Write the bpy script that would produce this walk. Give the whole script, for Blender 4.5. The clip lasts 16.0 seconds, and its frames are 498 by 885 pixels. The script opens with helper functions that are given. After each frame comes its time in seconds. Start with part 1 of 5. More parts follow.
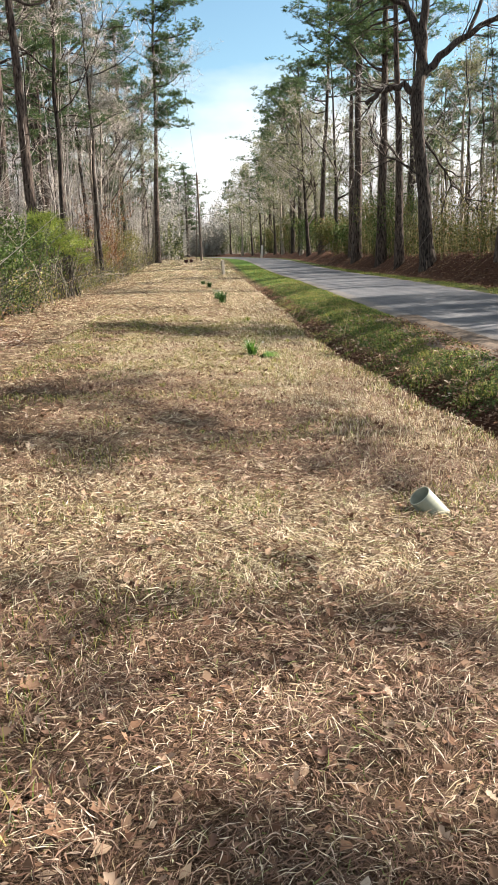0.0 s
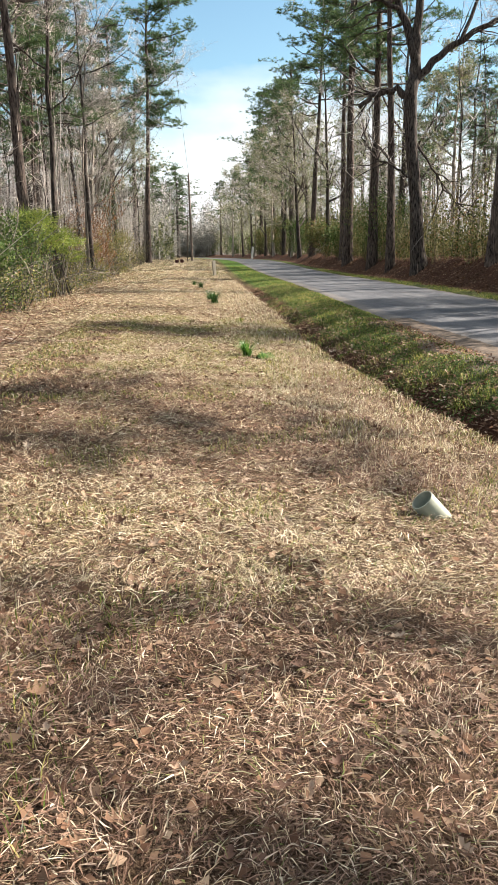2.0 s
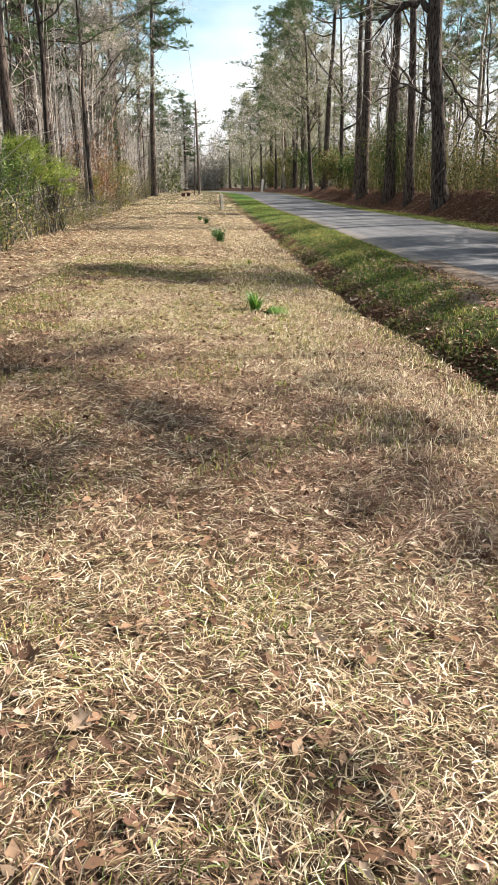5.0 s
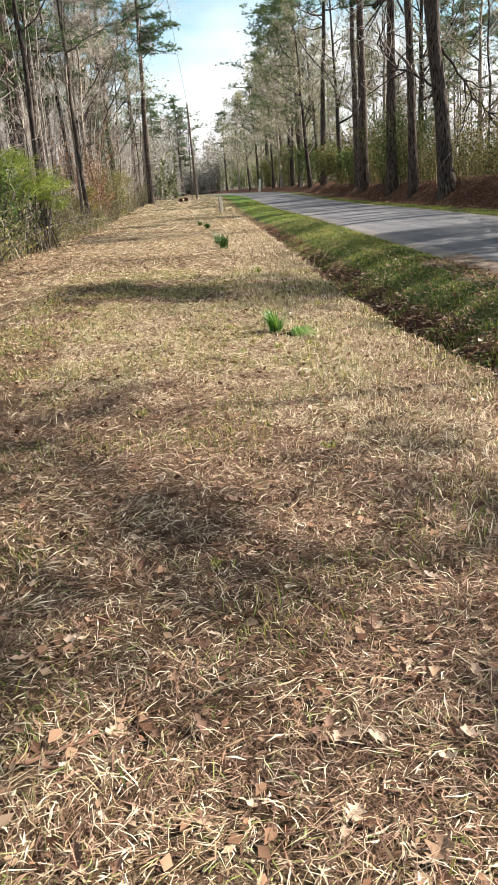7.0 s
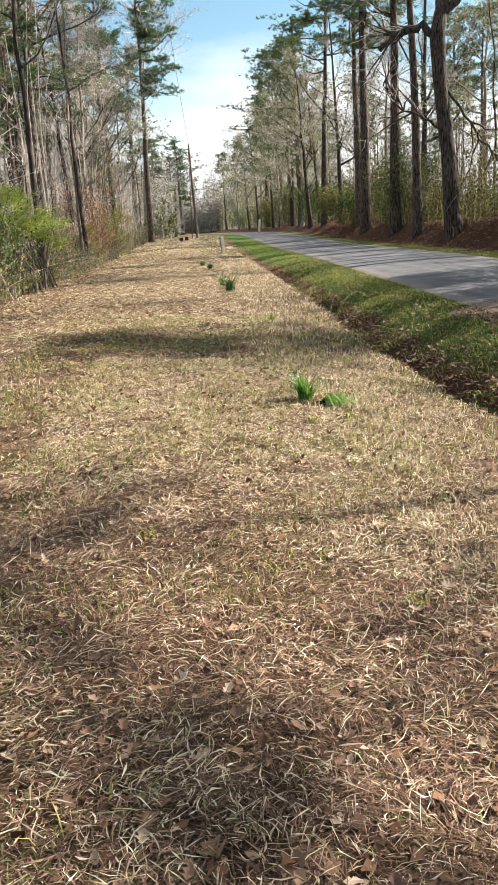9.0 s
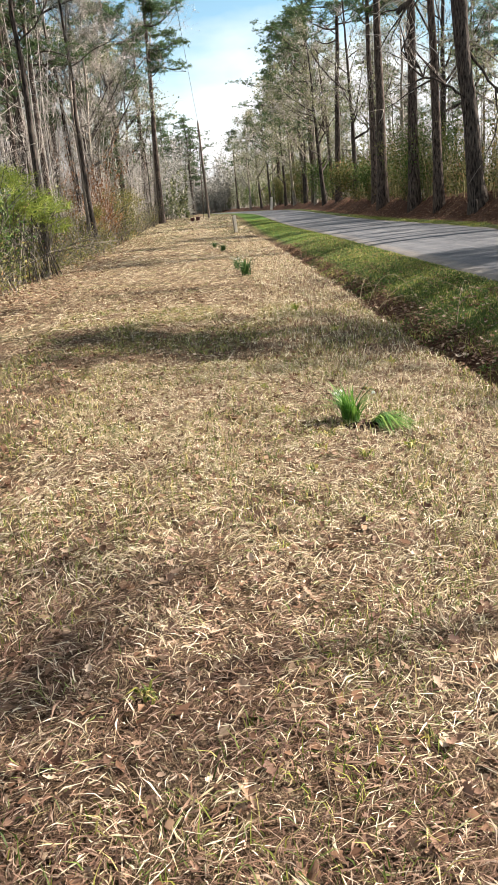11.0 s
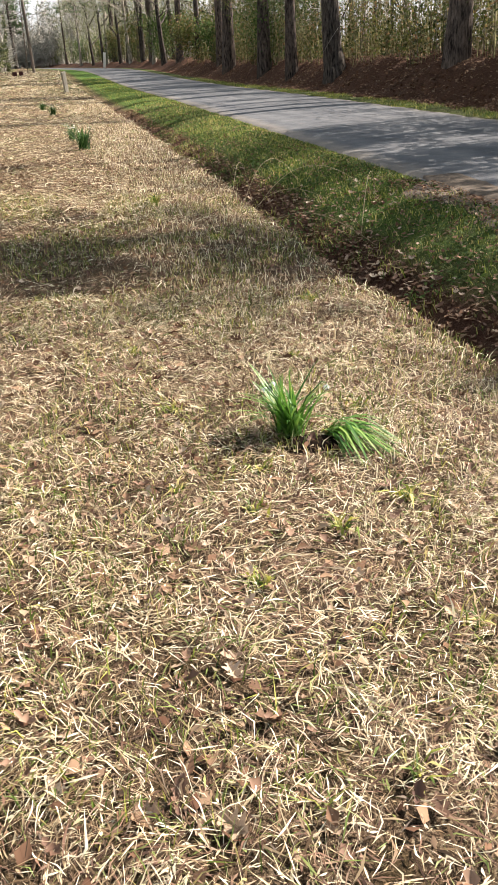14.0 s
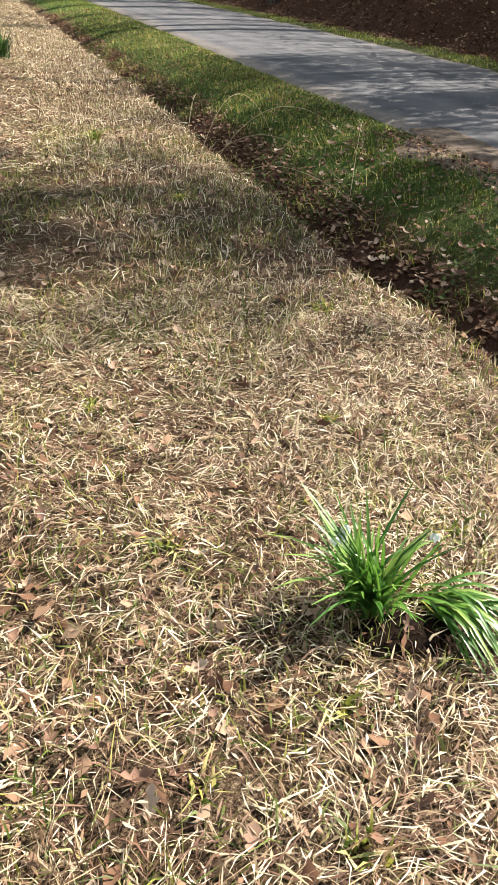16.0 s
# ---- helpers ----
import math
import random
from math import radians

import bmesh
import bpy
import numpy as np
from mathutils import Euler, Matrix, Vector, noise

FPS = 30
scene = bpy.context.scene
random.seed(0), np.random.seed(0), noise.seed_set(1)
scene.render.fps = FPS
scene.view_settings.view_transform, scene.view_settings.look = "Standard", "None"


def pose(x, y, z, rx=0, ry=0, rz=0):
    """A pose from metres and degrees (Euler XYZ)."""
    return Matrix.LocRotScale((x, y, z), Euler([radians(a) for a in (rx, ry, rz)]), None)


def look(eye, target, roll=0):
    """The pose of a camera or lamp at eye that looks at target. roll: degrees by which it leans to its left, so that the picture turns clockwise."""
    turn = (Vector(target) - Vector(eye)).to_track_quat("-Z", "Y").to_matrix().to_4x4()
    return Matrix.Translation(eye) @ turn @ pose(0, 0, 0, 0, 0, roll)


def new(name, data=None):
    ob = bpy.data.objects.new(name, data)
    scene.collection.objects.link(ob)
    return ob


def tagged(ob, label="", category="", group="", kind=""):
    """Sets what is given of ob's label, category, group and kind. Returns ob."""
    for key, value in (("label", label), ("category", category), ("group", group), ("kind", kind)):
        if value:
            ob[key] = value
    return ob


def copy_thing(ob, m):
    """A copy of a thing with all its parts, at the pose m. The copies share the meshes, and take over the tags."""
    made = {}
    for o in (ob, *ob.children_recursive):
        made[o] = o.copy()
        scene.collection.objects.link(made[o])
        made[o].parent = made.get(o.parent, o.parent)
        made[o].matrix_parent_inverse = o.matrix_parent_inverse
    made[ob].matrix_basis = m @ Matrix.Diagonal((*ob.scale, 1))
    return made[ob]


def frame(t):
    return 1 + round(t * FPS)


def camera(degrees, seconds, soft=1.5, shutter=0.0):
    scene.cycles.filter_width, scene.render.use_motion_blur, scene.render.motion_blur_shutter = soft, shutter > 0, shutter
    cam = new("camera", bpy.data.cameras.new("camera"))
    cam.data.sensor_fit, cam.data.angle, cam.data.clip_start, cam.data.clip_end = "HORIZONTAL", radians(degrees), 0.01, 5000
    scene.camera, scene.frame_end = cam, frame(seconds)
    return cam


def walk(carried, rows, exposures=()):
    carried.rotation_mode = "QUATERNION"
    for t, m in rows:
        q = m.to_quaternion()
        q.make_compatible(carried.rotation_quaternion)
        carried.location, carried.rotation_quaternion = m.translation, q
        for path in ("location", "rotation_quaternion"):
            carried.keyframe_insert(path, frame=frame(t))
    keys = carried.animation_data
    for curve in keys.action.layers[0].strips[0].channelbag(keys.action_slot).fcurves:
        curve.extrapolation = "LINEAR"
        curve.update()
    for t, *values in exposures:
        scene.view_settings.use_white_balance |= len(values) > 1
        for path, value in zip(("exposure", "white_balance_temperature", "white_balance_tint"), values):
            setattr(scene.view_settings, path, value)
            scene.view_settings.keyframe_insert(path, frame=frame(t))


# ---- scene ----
cam = camera(36.6, 16.0, 1.2)
EXPOSURE = 1.81
PATH = [
    (0, (-0.199, 0.206, 1.408), (-0.074, 2.141, 0.921), -1.7),
    (0.5, (-0.175, 0.194, 1.402), (-0.043, 2.13, 0.916), -1.6),
    (1, (-0.184, 0.176, 1.411), (-0.035, 2.11, 0.927), -1.3),
    (1.5, (-0.208, 0.192, 1.405), (-0.057, 2.126, 0.92), -1.1),
    (2, (-0.28, 0.248, 1.406), (-0.123, 2.182, 0.921), -0.8),
    (2.5, (-0.396, 0.353, 1.398), (-0.239, 2.283, 0.9), -1.3),
    (3, (-0.351, 0.685, 1.364), (-0.375, 2.613, 0.836), -3.6),
    (3.5, (-0.26, 0.973, 1.401), (-0.325, 2.886, 0.82), -1.9),
    (4, (-0.209, 1.339, 1.387), (-0.134, 3.248, 0.794), -0.2),
    (4.2, (-0.193, 1.469, 1.39), (-0.081, 3.374, 0.79), 0.3),
    (6.3, (-0.052, 3.032, 1.355), (-0.018, 4.911, 0.672), -4.9),
    (6.5, (-0.072, 3.169, 1.38), (-0.084, 5.051, 0.703), -4.8),
    (7, (-0.153, 3.556, 1.382), (-0.058, 5.449, 0.744), -4.7),
    (7.5, (-0.223, 3.9, 1.361), (-0.183, 5.801, 0.74), -5.1),
    (8, (-0.18, 4.26, 1.402), (-0.212, 6.167, 0.802), -5.6),
    (8.5, (-0.247, 4.599, 1.416), (-0.171, 6.518, 0.855), -3.5),
    (8.7, (-0.282, 4.739, 1.421), (-0.177, 6.66, 0.877), -3.8),
    (10.8, (-0.288, 6.203, 1.392), (-0.205, 8.111, 0.796), -5.8),
    (11, (-0.279, 6.35, 1.408), (-0.213, 8.259, 0.814), -5.6),
    (11.5, (-0.321, 6.689, 1.398), (-0.22, 8.593, 0.794), -4.8),
    (12, (-0.348, 7.054, 1.399), (-0.04, 8.899, 0.691), -3.2),
    (12.5, (-0.294, 7.437, 1.391), (0.037, 9.211, 0.529), -2.2),
    (13, (-0.307, 7.791, 1.383), (0.07, 9.554, 0.517), -1.1),
    (13.5, (-0.337, 8.16, 1.365), (0.105, 9.9, 0.485), -3.4),
    (14, (-0.242, 8.572, 1.366), (0.184, 10.3, 0.452), -2.7),
    (14.5, (-0.228, 8.964, 1.347), (0.394, 10.587, 0.358), 1.9),
    (15, (-0.264, 9.342, 1.323), (0.386, 10.962, 0.346), 0.2),
    (15.5, (-0.21, 9.73, 1.339), (0.387, 11.359, 0.344), 1.0),
    (16, (-0.207, 10.082, 1.305), (0.406, 11.66, 0.241), 3.1),
]
walk(cam, [(t, look(eye, target, roll)) for t, eye, target, roll in PATH], [(0.0, EXPOSURE), (16.0, EXPOSURE)])

# ---- world and sun ----
SUN_AZ, SUN_EL = 14.0, 34.0   # degrees from +x towards +y; above the horizon
sun_dir = Vector((math.cos(radians(SUN_AZ)) * math.cos(radians(SUN_EL)), math.sin(radians(SUN_AZ)) * math.cos(radians(SUN_EL)), math.sin(radians(SUN_EL))))
sun = new("sun", bpy.data.lights.new("sun", "SUN"))
sun.data.energy, sun.data.angle, sun.data.color = 5.0, radians(0.6), (1.0, 0.895, 0.795)
sun.matrix_world = look(sun_dir * 100, (0, 0, 0))
world = bpy.data.worlds.new("sky")
scene.world = world
world.use_nodes = True
wn, wl = world.node_tree.nodes, world.node_tree.links
wn.clear()
w_out, w_bg = wn.new("ShaderNodeOutputWorld"), wn.new("ShaderNodeBackground")
w_sky = wn.new("ShaderNodeTexSky")
w_sky.sky_type, w_sky.sun_disc = "NISHITA", False
w_sky.sun_elevation, w_sky.sun_rotation = radians(SUN_EL), radians(90 - SUN_AZ)
w_sky.air_density, w_sky.dust_density = 1.0, 0.3
w_noise, w_ramp, w_mix = wn.new("ShaderNodeTexNoise"), wn.new("ShaderNodeValToRGB"), wn.new("ShaderNodeMixRGB")
w_noise.inputs["Scale"].default_value, w_noise.inputs["Detail"].default_value = 3.2, 6.0
w_ramp.color_ramp.elements[0].position, w_ramp.color_ramp.elements[1].position = 0.42, 0.70
w_mix.inputs[2].default_value = (9.0, 9.1, 9.2, 1)
w_tint = wn.new("ShaderNodeMixRGB")
w_tint.blend_type = "MULTIPLY"
w_tint.inputs[0].default_value, w_tint.inputs[2].default_value = 1.0, (1.2, 1.38, 1.29, 1)
w_co, w_map, w_sep = wn.new("ShaderNodeTexCoord"), wn.new("ShaderNodeMapping"), wn.new("ShaderNodeSeparateXYZ")
w_map.inputs["Scale"].default_value, w_map.inputs["Location"].default_value = (1.0, 1.0, 2.6), (0.35, 0.0, 0.15)
w_low, w_sum = wn.new("ShaderNodeMapRange"), wn.new("ShaderNodeMath")
w_low.inputs["From Min"].default_value, w_low.inputs["From Max"].default_value = 0.10, 0.18
w_low.inputs["To Min"].default_value, w_low.inputs["To Max"].default_value = 0.24, -0.13
w_high, w_sum2 = wn.new("ShaderNodeMapRange"), wn.new("ShaderNodeMath")
w_high.inputs["From Min"].default_value, w_high.inputs["From Max"].default_value = 0.22, 0.36
w_high.inputs["To Min"].default_value, w_high.inputs["To Max"].default_value = 0.0, 0.19
w_sum.operation = w_sum2.operation = "ADD"
wl.new(w_co.outputs["Generated"], w_map.inputs[0])
wl.new(w_map.outputs[0], w_noise.inputs[0])
wl.new(w_co.outputs["Generated"], w_sep.inputs[0])
wl.new(w_sep.outputs["Z"], w_low.inputs[0])
wl.new(w_noise.outputs["Fac"], w_sum.inputs[0])
wl.new(w_low.outputs[0], w_sum.inputs[1])
wl.new(w_sep.outputs["Z"], w_high.inputs[0])
wl.new(w_sum.outputs[0], w_sum2.inputs[0])
wl.new(w_high.outputs[0], w_sum2.inputs[1])
wl.new(w_sum2.outputs[0], w_ramp.inputs[0])
wl.new(w_ramp.outputs[0], w_mix.inputs[0])
wl.new(w_sky.outputs[0], w_tint.inputs[1])
wl.new(w_tint.outputs[0], w_mix.inputs[1])
wl.new(w_mix.outputs[0], w_bg.inputs[0])
w_bg.inputs[1].default_value = 0.041
wl.new(w_bg.outputs[0], w_out.inputs[0])


# ---- materials ----
def mat(name, rough=0.8, spec=0.3):
    m = bpy.data.materials.new(name)
    m.use_nodes = True
    b = m.node_tree.nodes["Principled BSDF"]
    b.inputs["Roughness"].default_value = rough
    b.inputs["Specular IOR Level"].default_value = spec
    return m, m.node_tree.nodes, m.node_tree.links, b


def ramp(nodes, links, fac, stops):
    r = nodes.new("ShaderNodeValToRGB")
    el = r.color_ramp.elements
    while len(el) < len(stops):
        el.new(0.5)
    for e, (p, c) in zip(el, stops):
        e.position, e.color = p, (*c, 1)
    links.new(fac, r.inputs[0])
    return r.outputs[0]


def noise_fac(nodes, links, scale, detail=5.0, rough=0.6, stretch=None):
    t = nodes.new("ShaderNodeTexNoise")
    t.inputs["Scale"].default_value, t.inputs["Detail"].default_value, t.inputs["Roughness"].default_value = scale, detail, rough
    co = nodes.new("ShaderNodeTexCoord")
    if stretch:
        mp = nodes.new("ShaderNodeMapping")
        mp.inputs["Scale"].default_value = stretch
        links.new(co.outputs["Object"], mp.inputs[0])
        links.new(mp.outputs[0], t.inputs[0])
    else:
        links.new(co.outputs["Object"], t.inputs[0])
    return t.outputs["Fac"]


def mix(nodes, links, fac, a, b, mode="MIX"):
    n = nodes.new("ShaderNodeMixRGB")
    n.blend_type = mode
    for sock, v in zip(n.inputs, (fac, a, b)):
        if isinstance(v, bpy.types.NodeSocket):
            links.new(v, sock)
        else:
            sock.default_value = v if isinstance(v, (int, float)) else (*v, 1)
    return n.outputs[0]


def bump(nodes, links, bsdf, fac, strength, dist):
    b = nodes.new("ShaderNodeBump")
    b.inputs["Strength"].default_value, b.inputs["Distance"].default_value = strength, dist
    links.new(fac, b.inputs["Height"])
    links.new(b.outputs[0], bsdf.inputs["Normal"])


def island_mat(name, stops, rough=0.75, spec=0.25, through_light=0.0, scale=0.0, obj=False):
    """Each loose piece takes a colour of its own from the stops."""
    m, n, l, b = mat(name, rough, spec)
    if obj:
        fac = n.new("ShaderNodeObjectInfo").outputs["Random"]
    else:
        fac = n.new("ShaderNodeNewGeometry").outputs["Random Per Island"]
    col = ramp(n, l, fac, stops)
    if scale:
        col = mix(n, l, 0.6, col, ramp(n, l, noise_fac(n, l, scale), [(0.3, (0.45, 0.45, 0.45)), (0.7, (1.0, 1.0, 1.0))]), "MULTIPLY")
    l.new(col, b.inputs["Base Color"])
    if through_light:
        tr, sh = n.new("ShaderNodeBsdfTranslucent"), n.new("ShaderNodeMixShader")
        l.new(col, tr.inputs[0])
        sh.inputs[0].default_value = through_light
        l.new(b.outputs[0], sh.inputs[1])
        l.new(tr.outputs[0], sh.inputs[2])
        l.new(sh.outputs[0], n["Material Output"].inputs[0])
    return m


def ground_material():
    m, n, l, b = mat("ground_cover", 0.95, 0.1)
    fine, mid, big = noise_fac(n, l, 110, 8, 0.8), noise_fac(n, l, 7, 6), noise_fac(n, l, 0.6, 4)
    straw = ramp(n, l, fine, [(0.40, (0.022, 0.014, 0.009)), (0.52, (0.14, 0.095, 0.058)), (0.66, (0.58, 0.47, 0.31))])
    brown = ramp(n, l, fine, [(0.40, (0.02, 0.012, 0.008)), (0.53, (0.105, 0.06, 0.038)), (0.70, (0.36, 0.235, 0.15))])
    col = mix(n, l, ramp(n, l, mid, [(0.42, (0, 0, 0)), (0.62, (1, 1, 1))]), straw, brown)
    green = ramp(n, l, fine, [(0.3, (0.015, 0.03, 0.006)), (0.5, (0.05, 0.10, 0.015)), (0.7, (0.13, 0.20, 0.04))])
    litter = ramp(n, l, fine, [(0.32, (0.018, 0.010, 0.007)), (0.5, (0.075, 0.036, 0.022)), (0.68, (0.19, 0.105, 0.065))])
    patch = ramp(n, l, big, [(0.58, (0, 0, 0)), (0.72, (0.45, 0.45, 0.45))])
    col = mix(n, l, patch, col, green)
    for layer, c in (("green", green), ("litter", litter)):
        a = n.new("ShaderNodeAttribute")
        a.attribute_name = layer
        edge = n.new("ShaderNodeMath")
        edge.operation, edge.use_clamp = "MULTIPLY_ADD", True
        k = n.new("ShaderNodeMath")
        k.operation = "MULTIPLY_ADD"
        l.new(mid, k.inputs[0])
        k.inputs[1].default_value, k.inputs[2].default_value = 1.4, -0.7
        l.new(a.outputs["Fac"], edge.inputs[0])
        edge.inputs[1].default_value = 1.3
        l.new(k.outputs[0], edge.inputs[2])
        col = mix(n, l, edge.outputs[0], col, c)
    l.new(col, b.inputs["Base Color"])
    bump(n, l, b, fine, 1.0, 0.05)
    return m


def asphalt_material():
    m, n, l, b = mat("worn_asphalt", 0.85, 0.3)
    grit, wear = noise_fac(n, l, 120, 6, 0.7), noise_fac(n, l, 1.2, 5, 0.6, (1.0, 0.12, 1.0))
    col = mix(n, l, ramp(n, l, wear, [(0.35, (0, 0, 0)), (0.7, (1, 1, 1))]), (0.062, 0.067, 0.078), (0.135, 0.138, 0.145))
    col = mix(n, l, 0.7, col, ramp(n, l, grit, [(0.3, (0.5, 0.5, 0.5)), (0.7, (1.25, 1.25, 1.25))]), "MULTIPLY")
    col = mix(n, l, 0.8, col, ramp(n, l, noise_fac(n, l, 2.6, 7, 0.7), [(0.34, (0.62, 0.60, 0.60)), (0.52, (1.0, 1.0, 1.0)), (0.68, (1.4, 1.3, 1.2))]), "MULTIPLY")
    a = n.new("ShaderNodeAttribute")
    a.attribute_name = "edge"
    fac = n.new("ShaderNodeMath")
    fac.operation, fac.use_clamp = "MULTIPLY", True
    l.new(a.outputs["Fac"], fac.inputs[0])
    l.new(noise_fac(n, l, 9, 4), fac.inputs[1])
    col = mix(n, l, fac.outputs[0], col, (0.20, 0.17, 0.135))
    l.new(col, b.inputs["Base Color"])
    bump(n, l, b, grit, 0.5, 0.01)
    return m


def bark_material(name, dark, light, scale=9.0):
    m, n, l, b = mat(name, 0.95, 0.1)
    plates, fine = noise_fac(n, l, scale, 6, 0.65, (1, 1, 0.22)), noise_fac(n, l, 0.7, 4)
    col = ramp(n, l, plates, [(0.36, dark), (0.62, light)])
    tint = n.new("ShaderNodeObjectInfo")
    col = mix(n, l, 0.5, col, ramp(n, l, tint.outputs["Random"], [(0.0, (0.6, 0.6, 0.6)), (1.0, (1.2, 1.15, 1.1))]), "MULTIPLY")
    col = mix(n, l, 0.5, col, ramp(n, l, fine, [(0.35, (0.6, 0.6, 0.6)), (0.65, (1.15, 1.15, 1.15))]), "MULTIPLY")
    l.new(col, b.inputs["Base Color"])
    bump(n, l, b, plates, 1.0, 0.05)
    return m


def plain_material(name, colour, rough, vary=0.25, scale=20.0, spec=0.3, stretch=None):
    m, n, l, b = mat(name, rough, spec)
    f = noise_fac(n, l, scale, 6, 0.6, stretch)
    lo = tuple(c * (1 - vary) for c in colour)
    hi = tuple(min(1, c * (1 + vary)) for c in colour)
    l.new(ramp(n, l, f, [(0.35, lo), (0.65, hi)]), b.inputs["Base Color"])
    bump(n, l, b, f, 0.3, 0.005)
    return m


M_GROUND, M_ROAD = ground_material(), asphalt_material()
M_DIRT = plain_material("bare_dirt", (0.095, 0.07, 0.05), 0.95, 0.5, 14)
M_PINE = bark_material("pine_bark", (0.014, 0.011, 0.010), (0.15, 0.118, 0.10), 12.0)
M_OAK = bark_material("oak_bark", (0.010, 0.008, 0.008), (0.105, 0.089, 0.077), 13.0)
M_PALE = bark_material("pale_bark", (0.12, 0.105, 0.088), (0.42, 0.375, 0.31), 14)
M_TWIG = island_mat("grey_twigs", [(0.0, (0.18, 0.155, 0.135)), (0.5, (0.44, 0.395, 0.35)), (1.0, (0.70, 0.65, 0.58))], 0.9)
M_NEEDLE = island_mat("pine_needles", [(0.0, (0.025, 0.052, 0.022)), (0.6, (0.06, 0.11, 0.038)), (1.0, (0.14, 0.18, 0.06))], 0.6, 0.3, 0.4)
M_YOUNG = island_mat("young_pine_needles", [(0.0, (0.11, 0.18, 0.03)), (0.6, (0.29, 0.37, 0.06)), (1.0, (0.50, 0.52, 0.12))], 0.6, 0.3, 0.35)
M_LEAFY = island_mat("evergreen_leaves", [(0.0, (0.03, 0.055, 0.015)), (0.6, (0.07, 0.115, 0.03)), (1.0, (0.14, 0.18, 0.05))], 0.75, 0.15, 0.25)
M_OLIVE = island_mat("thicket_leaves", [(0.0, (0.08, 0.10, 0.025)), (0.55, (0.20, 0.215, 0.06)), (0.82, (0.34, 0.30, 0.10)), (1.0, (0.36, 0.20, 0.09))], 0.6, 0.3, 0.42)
# thicket_leaves in darker stops: the bank's shade is put into the leaf colour
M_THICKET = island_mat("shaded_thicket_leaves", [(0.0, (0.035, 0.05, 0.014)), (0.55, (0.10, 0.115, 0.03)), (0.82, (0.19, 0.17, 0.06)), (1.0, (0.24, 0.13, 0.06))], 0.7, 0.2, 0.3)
M_FAR = island_mat("distant_twigs", [(0.0, (0.19, 0.185, 0.16)), (0.6, (0.35, 0.335, 0.29)), (1.0, (0.50, 0.475, 0.42))], 0.9)
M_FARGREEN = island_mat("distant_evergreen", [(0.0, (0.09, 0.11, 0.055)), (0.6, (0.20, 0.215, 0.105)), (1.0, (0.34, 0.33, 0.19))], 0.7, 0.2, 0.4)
M_RUST = island_mat("rusty_beech_leaves", [(0.0, (0.18, 0.08, 0.035)), (1.0, (0.36, 0.19, 0.09))], 0.7, 0.2, 0.3)
M_STRAW = island_mat("dry_grass", [(0.0, (0.06, 0.036, 0.02)), (0.26, (0.24, 0.155, 0.085)), (0.48, (0.55, 0.43, 0.26)), (0.86, (0.90, 0.82, 0.62)), (0.9, (0.26, 0.28, 0.09)), (1.0, (0.14, 0.19, 0.045))], 0.6, 0.35, 0.3)
M_BROWN = island_mat("brown_pine_straw", [(0.0, (0.05, 0.027, 0.018)), (0.5, (0.165, 0.092, 0.06)), (0.85, (0.32, 0.21, 0.145)), (1.0, (0.58, 0.47, 0.36))], 0.75, 0.25, 0.1)
M_GRASS = island_mat("green_grass", [(0.0, (0.045, 0.075, 0.012)), (0.5, (0.13, 0.185, 0.03)), (0.76, (0.34, 0.34, 0.065)), (1.0, (0.56, 0.46, 0.2))], 0.6, 0.3, 0.3)
M_LITTER = island_mat("dead_leaves", [(0.0, (0.07, 0.035, 0.022)), (0.5, (0.19, 0.11, 0.068)), (0.85, (0.26, 0.17, 0.11)), (1.0, (0.34, 0.25, 0.17))], 0.9, 0.08, 0.1)
M_LEAF = island_mat("dry_oak_leaf", [(0.0, (0.10, 0.048, 0.03)), (0.5, (0.23, 0.135, 0.08)), (0.85, (0.34, 0.23, 0.15)), (1.0, (0.52, 0.42, 0.32))], 0.75, 0.25, 0.15, 25, True)
M_DRYLEAF = island_mat("scattered_dry_leaves", [(0.0, (0.09, 0.045, 0.03)), (0.5, (0.22, 0.13, 0.085)), (0.8, (0.38, 0.275, 0.19)), (1.0, (0.50, 0.40, 0.30))], 0.7, 0.3, 0.15)
M_BLADE = island_mat("snowflake_leaves", [(0.0, (0.04, 0.12, 0.015)), (0.6, (0.10, 0.23, 0.03)), (1.0, (0.24, 0.36, 0.08))], 0.4, 0.45, 0.3, 0.0, True)
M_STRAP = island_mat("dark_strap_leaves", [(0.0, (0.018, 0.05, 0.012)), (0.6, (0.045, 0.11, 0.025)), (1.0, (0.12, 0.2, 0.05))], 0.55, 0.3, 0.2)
M_CANE = island_mat("olive_canes", [(0.0, (0.05, 0.042, 0.025)), (0.6, (0.15, 0.13, 0.06)), (1.0, (0.30, 0.27, 0.13))], 0.85, 0.2)
M_STEM = island_mat("mixed_stems", [(0.0, (0.035, 0.03, 0.026)), (0.55, (0.11, 0.095, 0.08)), (0.85, (0.26, 0.23, 0.195)), (1.0, (0.48, 0.43, 0.36))], 0.9, 0.15)
M_PETAL = plain_material("white_petal", (0.8, 0.82, 0.76), 0.6, 0.05)
M_SOIL = plain_material("dark_soil", (0.010, 0.007, 0.005), 1.0, 0.5, 90, 0.02)
M_PVC = plain_material("weathered_pvc", (0.25, 0.265, 0.205), 0.5, 0.15, 12, 0.35)
M_POST = plain_material("grey_weathered_wood", (0.42, 0.38, 0.32), 0.9, 0.3, 8, 0.2, (1, 1, 0.1))
M_POLE = plain_material("creosoted_wood", (0.17, 0.135, 0.11), 0.9, 0.3, 8, 0.2, (1, 1, 0.1))
